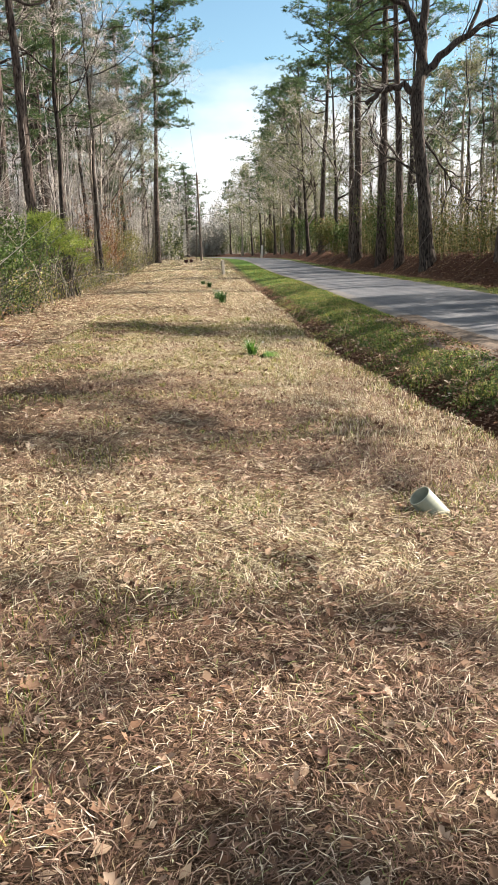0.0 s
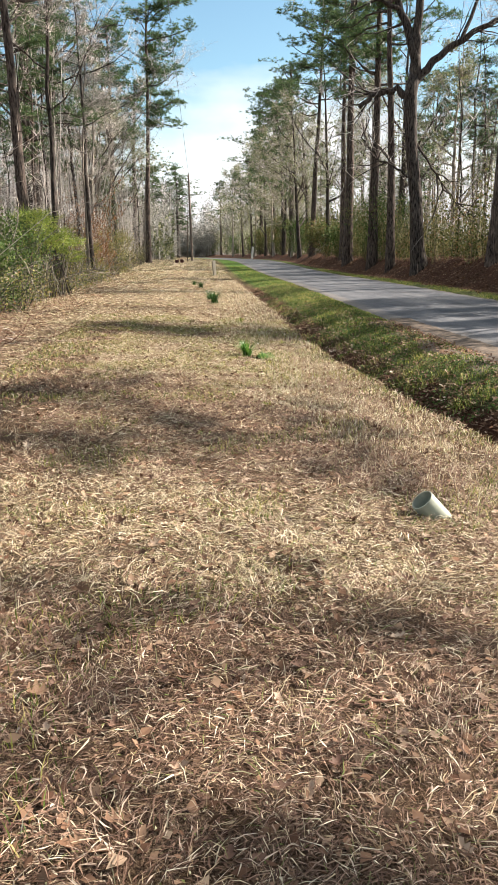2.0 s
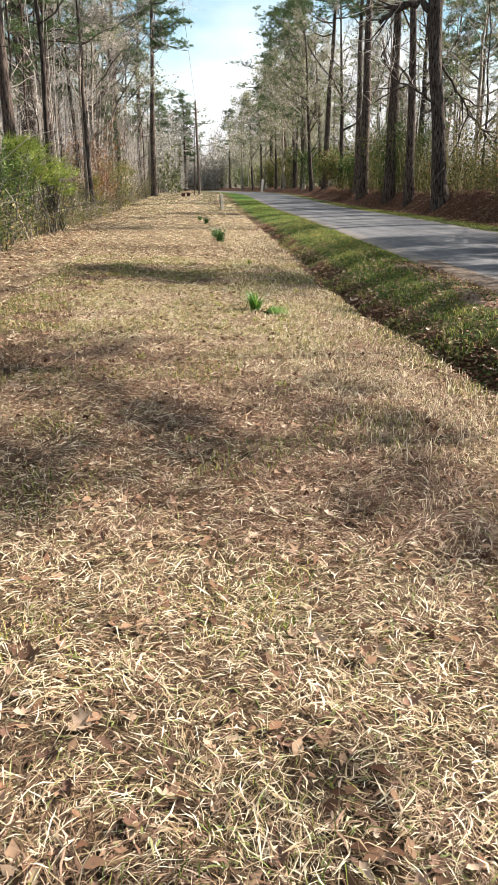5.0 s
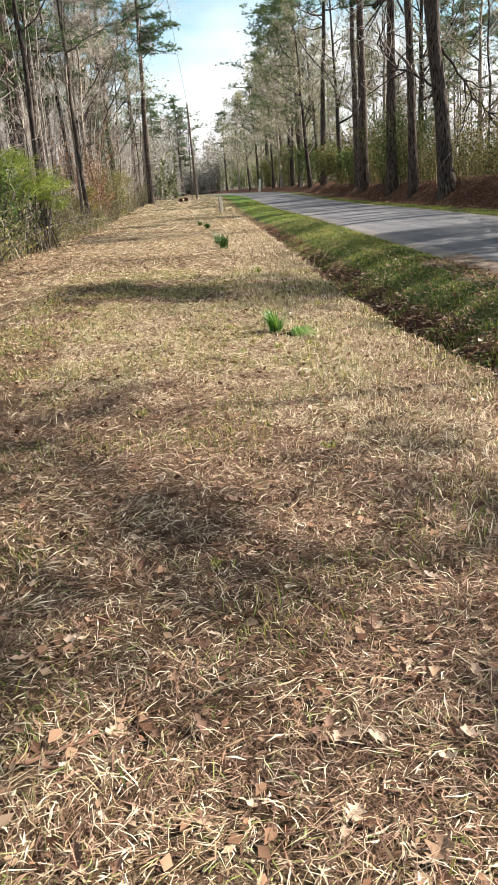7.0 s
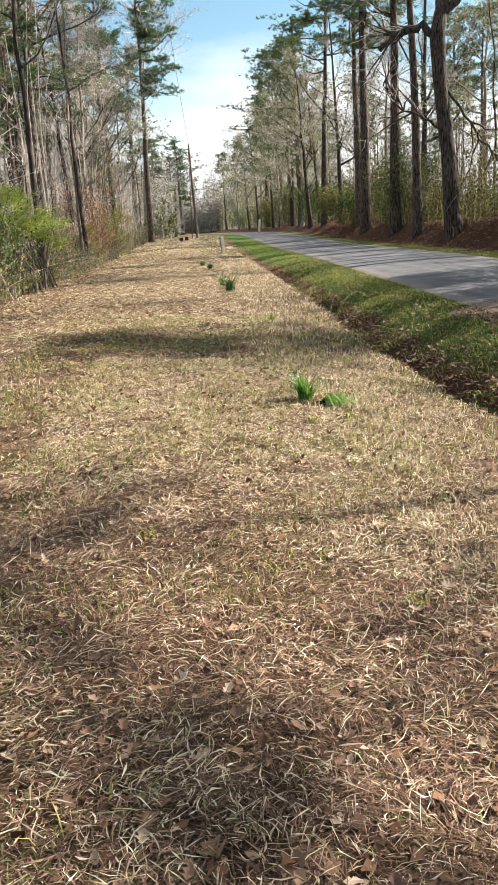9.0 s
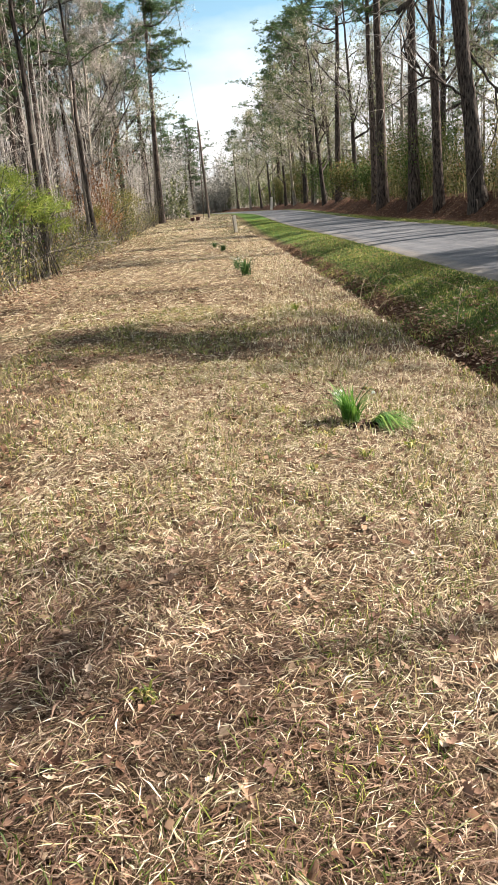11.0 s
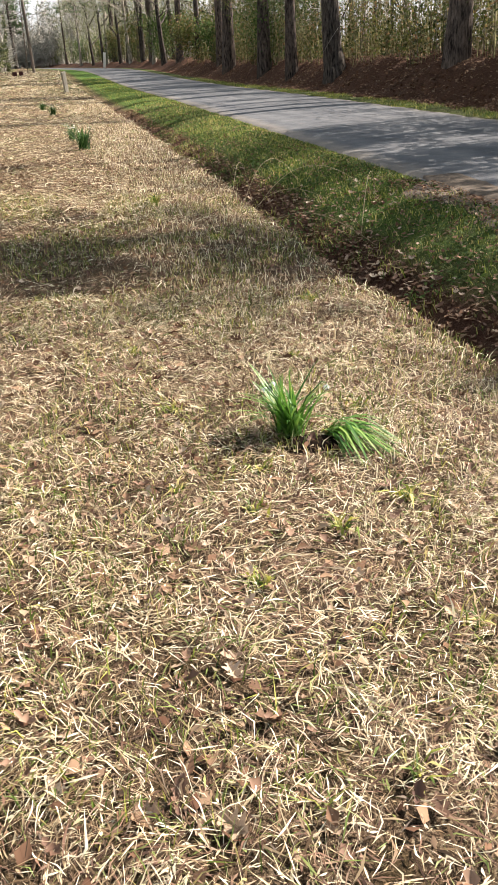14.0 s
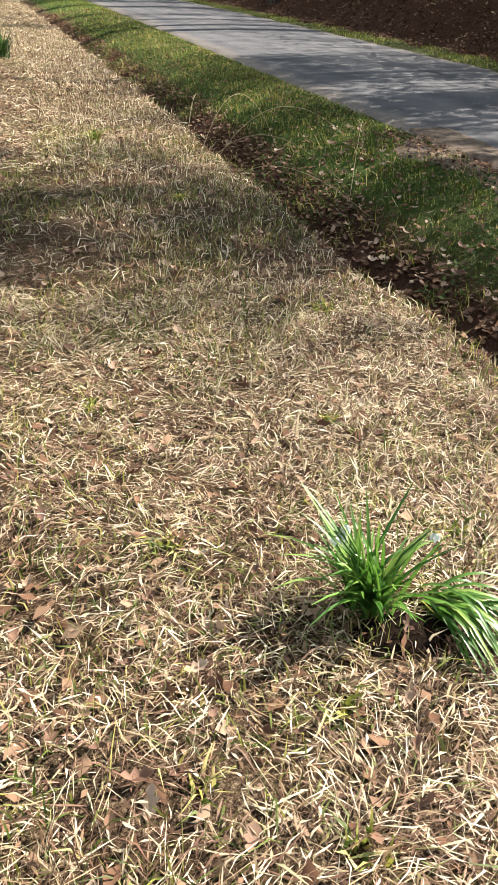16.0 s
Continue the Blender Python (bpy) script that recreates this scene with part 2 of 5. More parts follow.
M_RED = plain_material("dull_red_paint", (0.07, 0.022, 0.02), 0.6, 0.3)
M_DARK = plain_material("dark_metal", (0.03, 0.03, 0.032), 0.5, 0.2)
M_WHITE = plain_material("white_paint", (0.75, 0.75, 0.72), 0.6, 0.1)
M_BRUSH = plain_material("dead_reddish_twigs", (0.16, 0.09, 0.06), 0.9, 0.3)
M_STALK = island_mat("dry_stalk", [(0.0, (0.30, 0.23, 0.13)), (1.0, (0.45, 0.37, 0.24))], 0.7, 0.2)


# ---- mesh helpers ----
class Geo:
    """Collects points and faces, and links them as one mesh object."""

    def __init__(self):
        self.v, self.f, self.n = [], [], 0

    def add(self, verts, tris):
        verts, tris = np.asarray(verts, float).reshape(-1, 3), np.asarray(tris, int).reshape(-1, 3)
        self.v.append(verts)
        self.f.append(tris + self.n)
        self.n += len(verts)

    def tube(self, pts, radii, sides=6, cap=True):
        pts, radii = np.asarray(pts, float), np.asarray(radii, float)
        k = len(pts)
        d = np.gradient(pts, axis=0)
        d /= np.linalg.norm(d, axis=1)[:, None] + 1e-9
        ref = np.where(np.abs(d[:, 2:3]) > 0.9, np.array([[1.0, 0, 0]]), np.array([[0, 0, 1.0]]))
        a = np.cross(d, ref)
        a /= np.linalg.norm(a, axis=1)[:, None] + 1e-9
        for i in range(1, k):
            a[i] = a[i - 1] - d[i] * np.dot(a[i - 1], d[i])
            a[i] /= np.linalg.norm(a[i]) + 1e-9
        b = np.cross(d, a)
        ang = np.arange(sides) * 2 * np.pi / sides
        ring = a[:, None] * np.cos(ang)[None, :, None] + b[:, None] * np.sin(ang)[None, :, None]
        v = (pts[:, None] + ring * radii[:, None, None]).reshape(-1, 3)
        i, j = np.meshgrid(np.arange(k - 1), np.arange(sides), indexing="ij")
        p, q = (i * sides + j).ravel(), (i * sides + (j + 1) % sides).ravel()
        tris = np.concatenate([np.stack([p, q, q + sides], 1), np.stack([p, q + sides, p + sides], 1)])
        if cap:
            v = np.vstack([v, pts[-1:]])
            top = (k - 1) * sides
            tris = np.vstack([tris, [[top + s, top + (s + 1) % sides, k * sides] for s in range(sides)]])
        self.add(v, tris)

    def link(self, name, material, parent=None, smooth=False, label=""):
        v, f = np.vstack(self.v), np.vstack(self.f)
        me = bpy.data.meshes.new(name)
        me.vertices.add(len(v))
        me.vertices.foreach_set("co", v.astype(np.float32).ravel())
        me.loops.add(len(f) * 3)
        me.loops.foreach_set("vertex_index", f.astype(np.int32).ravel())
        me.polygons.add(len(f))
        me.polygons.foreach_set("loop_start", np.arange(0, len(f) * 3, 3, dtype=np.int32))
        if smooth:
            me.polygons.foreach_set("use_smooth", np.ones(len(f), dtype=bool))
        me.update(calc_edges=True)
        me.materials.append(material)
        ob = new(name, me)
        if parent is not None:
            ob.parent = parent
        if label:
            tagged(ob, label)
        return ob


def part(name, bm, material, parent, label=""):
    me = bpy.data.meshes.new(name)
    bm.to_mesh(me)
    bm.free()
    me.materials.append(material)
    ob = new(name, me)
    ob.parent = parent
    return tagged(ob, label)


def box_bm(sx, sy, sz, bevel=0.01):
    bm = bmesh.new()
    bmesh.ops.create_cube(bm, size=1, matrix=Matrix.LocRotScale((0, 0, sz / 2), None, (sx, sy, sz)))
    bmesh.ops.bevel(bm, geom=bm.edges[:], offset=bevel, segments=2, affect="EDGES")
    return bm


rng = np.random.default_rng(7)


def unit(v):
    return v / (np.linalg.norm(v, axis=-1, keepdims=True) + 1e-9)


def blades(geo, base, height, width, lean, curl=0.5, rg=rng):
    """Grass blades as bent strips. base: n x 3; height, width: n; lean: n x 3 way in which each one bends."""
    n = len(base)
    az = rg.uniform(0, 2 * np.pi, n)
    side = np.stack([np.cos(az), np.sin(az), np.zeros(n)], 1)
    up = np.array([0, 0, 1.0])
    h, w = height[:, None], width[:, None] / 2
    mid = base + up * h * 0.55 + lean * h * 0.3
    tip = base + up * h * (1 - curl * np.linalg.norm(lean, axis=1)[:, None] * 0.5) + lean * h
    v = np.stack([base - side * w, base + side * w, mid - side * w * 0.8, mid + side * w * 0.8, tip], 1).reshape(-1, 3)
    t = np.array([[0, 1, 3], [0, 3, 2], [2, 3, 4]])
    geo.add(v, (np.arange(n)[:, None, None] * 5 + t[None]).reshape(-1, 3))


def lying(geo, base, length, width, rise=0.25, rg=rng):
    """Flat-lying straws: a thin bent spindle each, two triangles, combed roughly one way within a tuft."""
    n = len(base)
    bx, by = base[:, 0], base[:, 1]
    az = 2.6 * np.sin(bx * 4.3 + 1.6 * np.sin(by * 3.1)) + 2.6 * np.sin(by * 5.1 + 1.9 * np.sin(bx * 3.7)) + rg.normal(0, 1.1, n)
    d = np.stack([np.cos(az), np.sin(az), rg.uniform(-0.05, rise, n)], 1)
    s = np.stack([-np.sin(az), np.cos(az), rg.uniform(-0.5, 0.5, n)], 1)
    bend = np.stack([rg.normal(0, 0.1, n), rg.normal(0, 0.1, n), rg.uniform(0.0, 0.14, n)], 1)
    l, w = length[:, None], width[:, None] * 0.6
    mid = base + d * l * rg.uniform(0.3, 0.65, n)[:, None] + bend * l
    v = np.stack([base, mid - s * w, mid + s * w, base + d * l], 1).reshape(-1, 3)
    t = np.array([[0, 1, 2], [1, 3, 2]])
    geo.add(v, (np.arange(n)[:, None, None] * 4 + t[None]).reshape(-1, 3))


def leaf_quads(geo, centre, size, flat=0.5, rg=rng):
    """Small leaves: two triangles each, folded along the rib. flat: 0 any way, 1 lying."""
    n = len(centre)
    d = rg.normal(0, 1, (n, 3))
    d[:, 2] *= 1 - flat
    d = unit(d)
    nrm = rg.normal(0, 1, (n, 3)) * (1 - flat) + np.array([0, 0, 1.0]) * flat * 2
    s = unit(np.cross(nrm, d))
    u = np.cross(d, s)
    l = size[:, None]
    a, b = centre - d * l * 0.5, centre + d * l * 0.5
    fold = u * l * rg.uniform(-0.15, 0.25, n)[:, None]
    c, e = centre + s * l * 0.3 + fold, centre - s * l * 0.3 + fold
    v = np.stack([a, c, b, e], 1).reshape(-1, 3)
    t = np.array([[0, 1, 2], [0, 2, 3]])
    geo.add(v, (np.arange(n)[:, None, None] * 4 + t[None]).reshape(-1, 3))


# ---- the lie of the land ----
def smooth(a, b, x):
    t = np.clip((x - a) / (b - a), 0, 1)
    return t * t * (3 - 2 * t)


def ditch_edge(y):
    return np.interp(y, [-60, 4, 6.6, 8.4, 10, 13, 16, 20, 26, 35, 60, 110, 300], [2.5, 2.45, 2.34, 2.22, 2.05, 1.92, 1.95, 2.15, 2.3, 2.45, 2.9, 3.6, 3.0]) + 0.05 * np.sin(y * 2.1) + 0.03 * np.sin(y * 5.3 + 1)


def road_left(y):
    return np.interp(y, [-400, 0, 10, 17.7, 20, 28, 35, 42, 50, 95, 130, 180, 260, 420], [3.95, 3.95, 4.25, 4.5, 4.62, 5.0, 5.3, 5.6, 5.8, 6.6, 6.9, 6.0, 1.0, -14.0])


def road_right(y):
    return road_left(y) + np.interp(y, [0, 20, 35, 60], [5.0, 4.9, 5.1, 5.2])


def rise(y):
    return 0.7 * smooth(50, 115, y)


def road_z(y):
    return -0.14 + rise(y)


def field_z(x, y):
    s = np.interp(y, [-10, 8, 11, 20, 40, 80], [0.085, 0.085, 0.075, 0.06, 0.03, 0.0])
    z = -s * (np.clip(x, -1.8, 3) + 0.3) + rise(y)
    return z + 0.012 * np.sin(x * 2.3 + y * 1.1) * np.sin(y * 1.7) + 0.03 * smooth(-4, -7, x) * np.sin(y * 0.8 + x)


def land(x, y):
    x, y = np.asarray(x, float), np.asarray(y, float)
    xl, rl, rr, zr = ditch_edge(y), road_left(y), road_right(y), road_z(y)
    ze = field_z(xl, y)
    depth = np.interp(y, [-20, 20, 40, 60, 85], [0.40, 0.42, 0.3, 0.16, 0.02])
    xb, xs = xl + 0.42, rl - 0.5
    zb, zs = ze - depth, zr + 0.03
    z = field_z(np.minimum(x, xl), y)
    a = np.clip((x - xl) / (xb - xl), 0, 1)
    z = np.where(x > xl, ze + (zb - ze) * a ** 0.7, z)
    t = np.clip((x - xb - 0.12) / np.maximum(xs - xb - 0.12, 0.2), 0, 1)
    z = np.where(x > xb, zb + (zs - zb) * np.sin(t * np.pi / 2) ** 0.9, z)
    z = np.where(x > xs, zs + (zr - 0.03 - zs) * smooth(xs, rl, x), z)
    z = np.where((x > rl) & (x < rr), zr - 0.06, z)
    tall = np.interp(y, [-20, 20, 44, 70, 120], [1.35, 1.3, 1.15, 1.0, 0.7])
    vx = rr + 1.25 + 0.15 * np.sin(y * 0.9)
    z = np.where(x >= rr, zr - 0.02 + 0.03 * np.sin(y * 3), z)
    bank = smooth(vx, vx + 2.3, x) * (tall + 0.10 * np.sin(y * 1.3) + 0.06 * np.sin(y * 3.7 + x))
    z = z + np.where(x > vx, bank + 0.02 * np.clip(x - vx - 2.3, 0, 40), 0)
    return z


def clumpy(x, y, scale, seed):
    """Values from 0 to 1 that vary smoothly over the ground."""
    v = np.zeros(len(x))
    r = np.random.default_rng(seed)
    for k in range(7):
        a, f, ph = r.uniform(0, 6.28), scale * r.uniform(0.6, 2.0), r.uniform(0, 6.28)
        v += np.sin((x * np.cos(a) + y * np.sin(a)) * f + ph)
    return 1 / (1 + np.exp(-v * 0.9))


def brown_and_shade(x, y):
    """How much of the mat is brown pine straw: the y bands also put shade into its colour."""
    b = 0.08 + 0.30 * clumpy(x, y, 1.3, 17) + 0.25 * (clumpy(x, y, 6.0, 18) - 0.3)
    b = b + 0.6 * smooth(3.5, 2.7, y) + 0.42 * smooth(4.5, 5.1, y) * smooth(9.6, 8.2, y) * smooth(2.0 - 1.2 * smooth(7.0, 8.3, y), 0.7 - 1.0 * smooth(7.0, 8.3, y), x)
    b = b * (1 - 0.6 * smooth(12.5, 16, y)) + 0.28 * smooth(0.7, 1.6, x) * (0.5 + clumpy(x, y, 3.0, 19))
    return np.clip(b - 0.08 * smooth(9, 10, y) + 0.2 * smooth(-0.6, -2.2, x) * smooth(8.5, 9.5, y), 0, 0.8)


def steps(*runs):
    out = []
    for a, b, d in runs:
        out.append(np.arange(a, b - d * 0.5, d))
    return np.concatenate(out)


def build_ground():
    xs = np.concatenate([[-600, -300, -160, -90, -60, -40], steps((-30, -10, 2), (-10, -3, 0.35), (-3, 1.6, 0.13), (1.6, 5.6, 0.07), (5.6, 10.0, 0.4), (10, 16, 0.15), (16, 30, 1.0)), [30, 40, 60, 90, 160, 300, 600]])
    ys = np.concatenate([[-600, -200, -80, -40, -20, -10], steps((-6, 0, 0.5), (0, 20, 0.11), (20, 40, 0.3), (40, 120, 1.2), (120, 260, 6)), [260, 320, 420, 700, 1200]])
    X, Y = np.meshgrid(xs, ys, indexing="xy")
    Z = land(X, Y)
    near = (np.abs(X) < 20) & (Y > -5) & (Y < 45)
    road = (X > road_left(Y)) & (X < road_right(Y))
    Z = Z + np.where(near & ~road, rng.normal(0, 0.008, Z.shape), 0)
    geo = Geo()
    nx, ny = len(xs), len(ys)
    i, j = np.meshgrid(np.arange(ny - 1), np.arange(nx - 1), indexing="ij")
    p = (i * nx + j).ravel()
    geo.add(np.stack([X, Y, Z], -1), np.concatenate([np.stack([p, p + 1, p + nx + 1], 1), np.stack([p, p + nx + 1, p + nx], 1)]))
    ob = geo.link("ground", M_GROUND, smooth=True)
    xl, rl, rr = ditch_edge(Y), road_left(Y), road_right(Y)
    green = 0.75 * smooth(xl + 0.5, xl + 1.05, X) * (X < rl + 0.3) * (0.6 + 0.4 * smooth(12, 17, Y)) + ((X > rr - 0.2) & (X < rr + 1.1)) * 0.5
    green += 0.32 * smooth(42, 60, Y) * smooth(-0.5, 2.0, X) * (X < rl) + 0.25 * smooth(36, 50, Y) * (np.abs(X + 3.5) < 2.0)
    litter = 0.8 * smooth(xl + 0.02, xl + 0.2, X) * (1 - smooth(xl + 0.75, xl + 1.15, X)) * (1 - 0.6 * smooth(28, 45, Y)) + (X > rr + 1.1) + 0.9 * smooth(-5.0, -6.8, X) + 0.5 * smooth(-2.6, -4.5, X) * (1 - smooth(16, 30, Y))
    # darker litter tone under the same bands of brown straw and painted shade
    litter = litter + 0.55 * np.clip(brown_and_shade(X.ravel(), Y.ravel()).reshape(X.shape) - 0.35, 0, 1) * (X < xl) * (Y > 0) * (Y < 16)
    for name, a in (("green", green), ("litter", litter)):
        at = ob.data.attributes.new(name, "FLOAT", "POINT")
        at.data.foreach_set("value", np.clip(a, 0, 1).astype(np.float32).ravel())
    return tagged(ob, "dry mown roadside grass sloping to a leafy ditch", "ground", kind="structure")


ground = build_ground()


def build_road():
    us = np.array([-0.0, 0.02, 0.05, 0.1, 0.2, 0.35, 0.5, 0.65, 0.8, 0.9, 0.95, 0.98, 1.0])
    ys = np.concatenate([[-400, -100, -30], steps((-10, 14, 1.0), (14, 60, 0.25), (60, 130, 1), (130, 300, 5)), [300, 420]])
    U, Y = np.meshgrid(us, ys, indexing="xy")
    rag_l = 0.05 * np.sin(Y * 3.1) + 0.04 * np.sin(Y * 8.3 + 1) + 0.35 * smooth(17.0, 15.0, Y)
    rag_r = 0.06 * np.sin(Y * 2.3 + 2) + 0.05 * np.sin(Y * 6.7)
    L, R = road_left(Y) + rag_l, road_right(Y) + rag_r
    X = L + (R - L) * U
    Z = road_z(Y) + 0.045 * (1 - (2 * U - 1) ** 2) + np.where((U < 0.01) | (U > 0.99), -0.035, 0.0)
    geo = Geo()
    nx, ny = len(us), len(ys)
    i, j = np.meshgrid(np.arange(ny - 1), np.arange(nx - 1), indexing="ij")
    p = (i * nx + j).ravel()
    geo.add(np.stack([X, Y, Z], -1), np.concatenate([np.stack([p, p + 1, p + nx + 1], 1), np.stack([p, p + nx + 1, p + nx], 1)]))
    ob = geo.link("road", M_ROAD, smooth=True)
    at = ob.data.attributes.new("edge", "FLOAT", "POINT")
    at.data.foreach_set("value", np.clip(1.6 * (np.abs(2 * U - 1) - 0.82) / 0.18, 0, 1).astype(np.float32).ravel())
    return tagged(ob, "narrow worn grey asphalt country road", "road", kind="structure")


build_road()


def dirt_apron():
    """Bare trodden dirt where the asphalt has crumbled."""
    us, ys = np.linspace(0, 1, 14), np.linspace(9.5, 17.9, 60)
    U, Y = np.meshgrid(us, ys, indexing="xy")
    wide = 0.75 * smooth(17.9, 16.6, Y) + 0.12 * np.sin(Y * 2.7) * smooth(17.9, 16.6, Y)
    X = road_left(Y) - wide + (wide + 0.55) * U
    top = np.maximum(land(X, Y), np.where(X > road_left(Y), road_z(Y) + 0.012, -9)) + 0.016
    Z = np.where((U < 0.01) | (U > 0.99), top - 0.04, top + 0.012 * np.sin(X * 17) * np.sin(Y * 13))
    geo = Geo()
    i, j = np.meshgrid(np.arange(59), np.arange(13), indexing="ij")
    p = (i * 14 + j).ravel()
    geo.add(np.stack([X, Y, Z], -1), np.concatenate([np.stack([p, p + 1, p + 15], 1), np.stack([p, p + 15, p + 14], 1)]))
    return tagged(geo.link("dirt_apron", M_DIRT, smooth=True), "bare brown dirt and gravel at the road's crumbled edge", "dirt", kind="structure")


dirt_apron()


# ---- trees ----
def limb_points(start, way, length, n, wiggle, lift, rg):
    pts, p, d = [np.array(start, float)], np.array(start, float), unit(np.array(way, float))
    for _ in range(n):
        d = unit(d + rg.normal(0, wiggle, 3) + np.array([0, 0, lift]))
        p = p + d * length / n
        pts.append(p)
    return np.array(pts)


def needles(geo, centres, length, count, rg, droop=0.0, width=0.03):
    """Tufts of long needles: thin slivers round each centre."""
    n = len(centres) * count
    c = np.repeat(np.asarray(centres), count, axis=0)
    d = rg.normal(0, 1, (n, 3))
    d[:, 2] = d[:, 2] * 0.6 + 0.25 - droop
    d = unit(d)
    s = unit(np.cross(d, rg.normal(0, 1, (n, 3))))
    l = length * rg.uniform(0.6, 1.2, n)[:, None]
    v = np.stack([c + d * l * 0.1 - s * width, c + d * l * 0.1 + s * width, c + d * l], 1).reshape(-1, 3)
    geo.add(v, np.arange(n * 3).reshape(-1, 3))


def tree_root(name, label):
    root = new(name)
    root.empty_display_size = 0.5
    return tagged(root, label, "tree")


def trunk_geo(height, r0, r1, rg, sway=0.25, sides=9, flare=1.35, n=12):
    z = np.linspace(0, 1, n + 1) ** 1.15 * height
    off = np.cumsum(rg.normal(0, sway / n, (n + 1, 2)), axis=0) * np.linspace(0, 1, n + 1)[:, None] * 2
    pts = np.column_stack([off, z])
    pts[0, 2] = -0.5
    rad = r0 + (r1 - r0) * (z / height) ** 0.9
    rad[0] *= flare
    rad[1] *= 1 + (flare - 1) * 0.3
    return pts, rad


def pine(seed, height, r0, first, spread, label, needle_mat=None, limbs=30, tufts=7, count=24, name="pine_tree", side=0.0, needle=0.34, width=0.018):
    """A tall pine: a bare lower trunk, crooked limbs of very uneven length, needles in flat pads towards their ends."""
    rg = np.random.default_rng(seed)
    root = tree_root(name, label)
    pts, rad = trunk_geo(height, r0, r0 * 0.22, rg, 0.5)
    g = Geo()
    g.tube(pts, rad, 10)
    g.link("trunk", M_PINE, root, True)
    gl, gn, centres = Geo(), Geo(), []
    for k in range(limbs):
        v = (k + rg.uniform(0, 0.9)) / limbs
        u = first + (0.985 - first) * v
        p = np.array([np.interp(u * height, pts[:, 2], pts[:, i]) for i in range(3)])
        az = rg.normal(-0.25, 1.15) if side and k % 4 else rg.uniform(0, 2 * np.pi)
        long = spread * (0.22 + 0.8 * np.sin(np.pi * min(0.3 + v * 0.7, 1.0)) ** 0.8) * rg.choice([0.45, 0.75, 1.0, 1.2]) * rg.uniform(0.8, 1.1)
        lp = limb_points(p, (np.cos(az), np.sin(az), -0.12 + 0.75 * v + rg.uniform(-0.15, 0.2)), long, 7, 0.2, 0.03, rg)
        gl.tube(lp, np.linspace(0.017 * long + 0.018, 0.012, 8), 5, False)
        for w in np.concatenate([rg.uniform(0.4, 0.95, 5), [1.0, 1.0]]):
            q = np.array([np.interp(w, np.linspace(0, 1, 8), lp[:, i]) for i in range(3)])
            hub = q + rg.normal(0, 1, 3) * np.array([0.16, 0.16, 0.045]) * long + np.array([0, 0, 0.06 * long])
            gl.tube(np.array([q, (q + hub) / 2 + rg.normal(0, 0.06, 3), hub]), [0.022, 0.015, 0.009], 3, False)
            for _ in range(tufts):
                e = hub + rg.normal(0, 1, 3) * np.array([0.36, 0.36, 0.13]) * (0.5 + 0.12 * spread)
                gl.tube(np.array([hub, e]), [0.01, 0.005], 3, False)
                centres.append(e)
    for _ in range(14):
        u = rg.uniform(first * 0.4, first * 1.1)
        p = np.array([np.interp(u * height, pts[:, 2], pts[:, i]) for i in range(3)])
        az = rg.uniform(0, 2 * np.pi)
        lp = limb_points(p, (np.cos(az), np.sin(az), rg.uniform(-0.35, 0.2)), rg.uniform(0.4, 2.4) * r0 / 0.36, 4, 0.25, -0.02, rg)
        gl.tube(lp, np.linspace(0.03, 0.008, 5) * min(1, r0 / 0.3), 4, False)
    needles(gn, centres, needle, count, rg, 0.0, width)
    tagged(gl.link("crown", M_PINE, root), kind="stuff")
    tagged(gn.link("foliage", needle_mat or M_NEEDLE, root, False, "dark green pine needles"), kind="stuff")
    return root


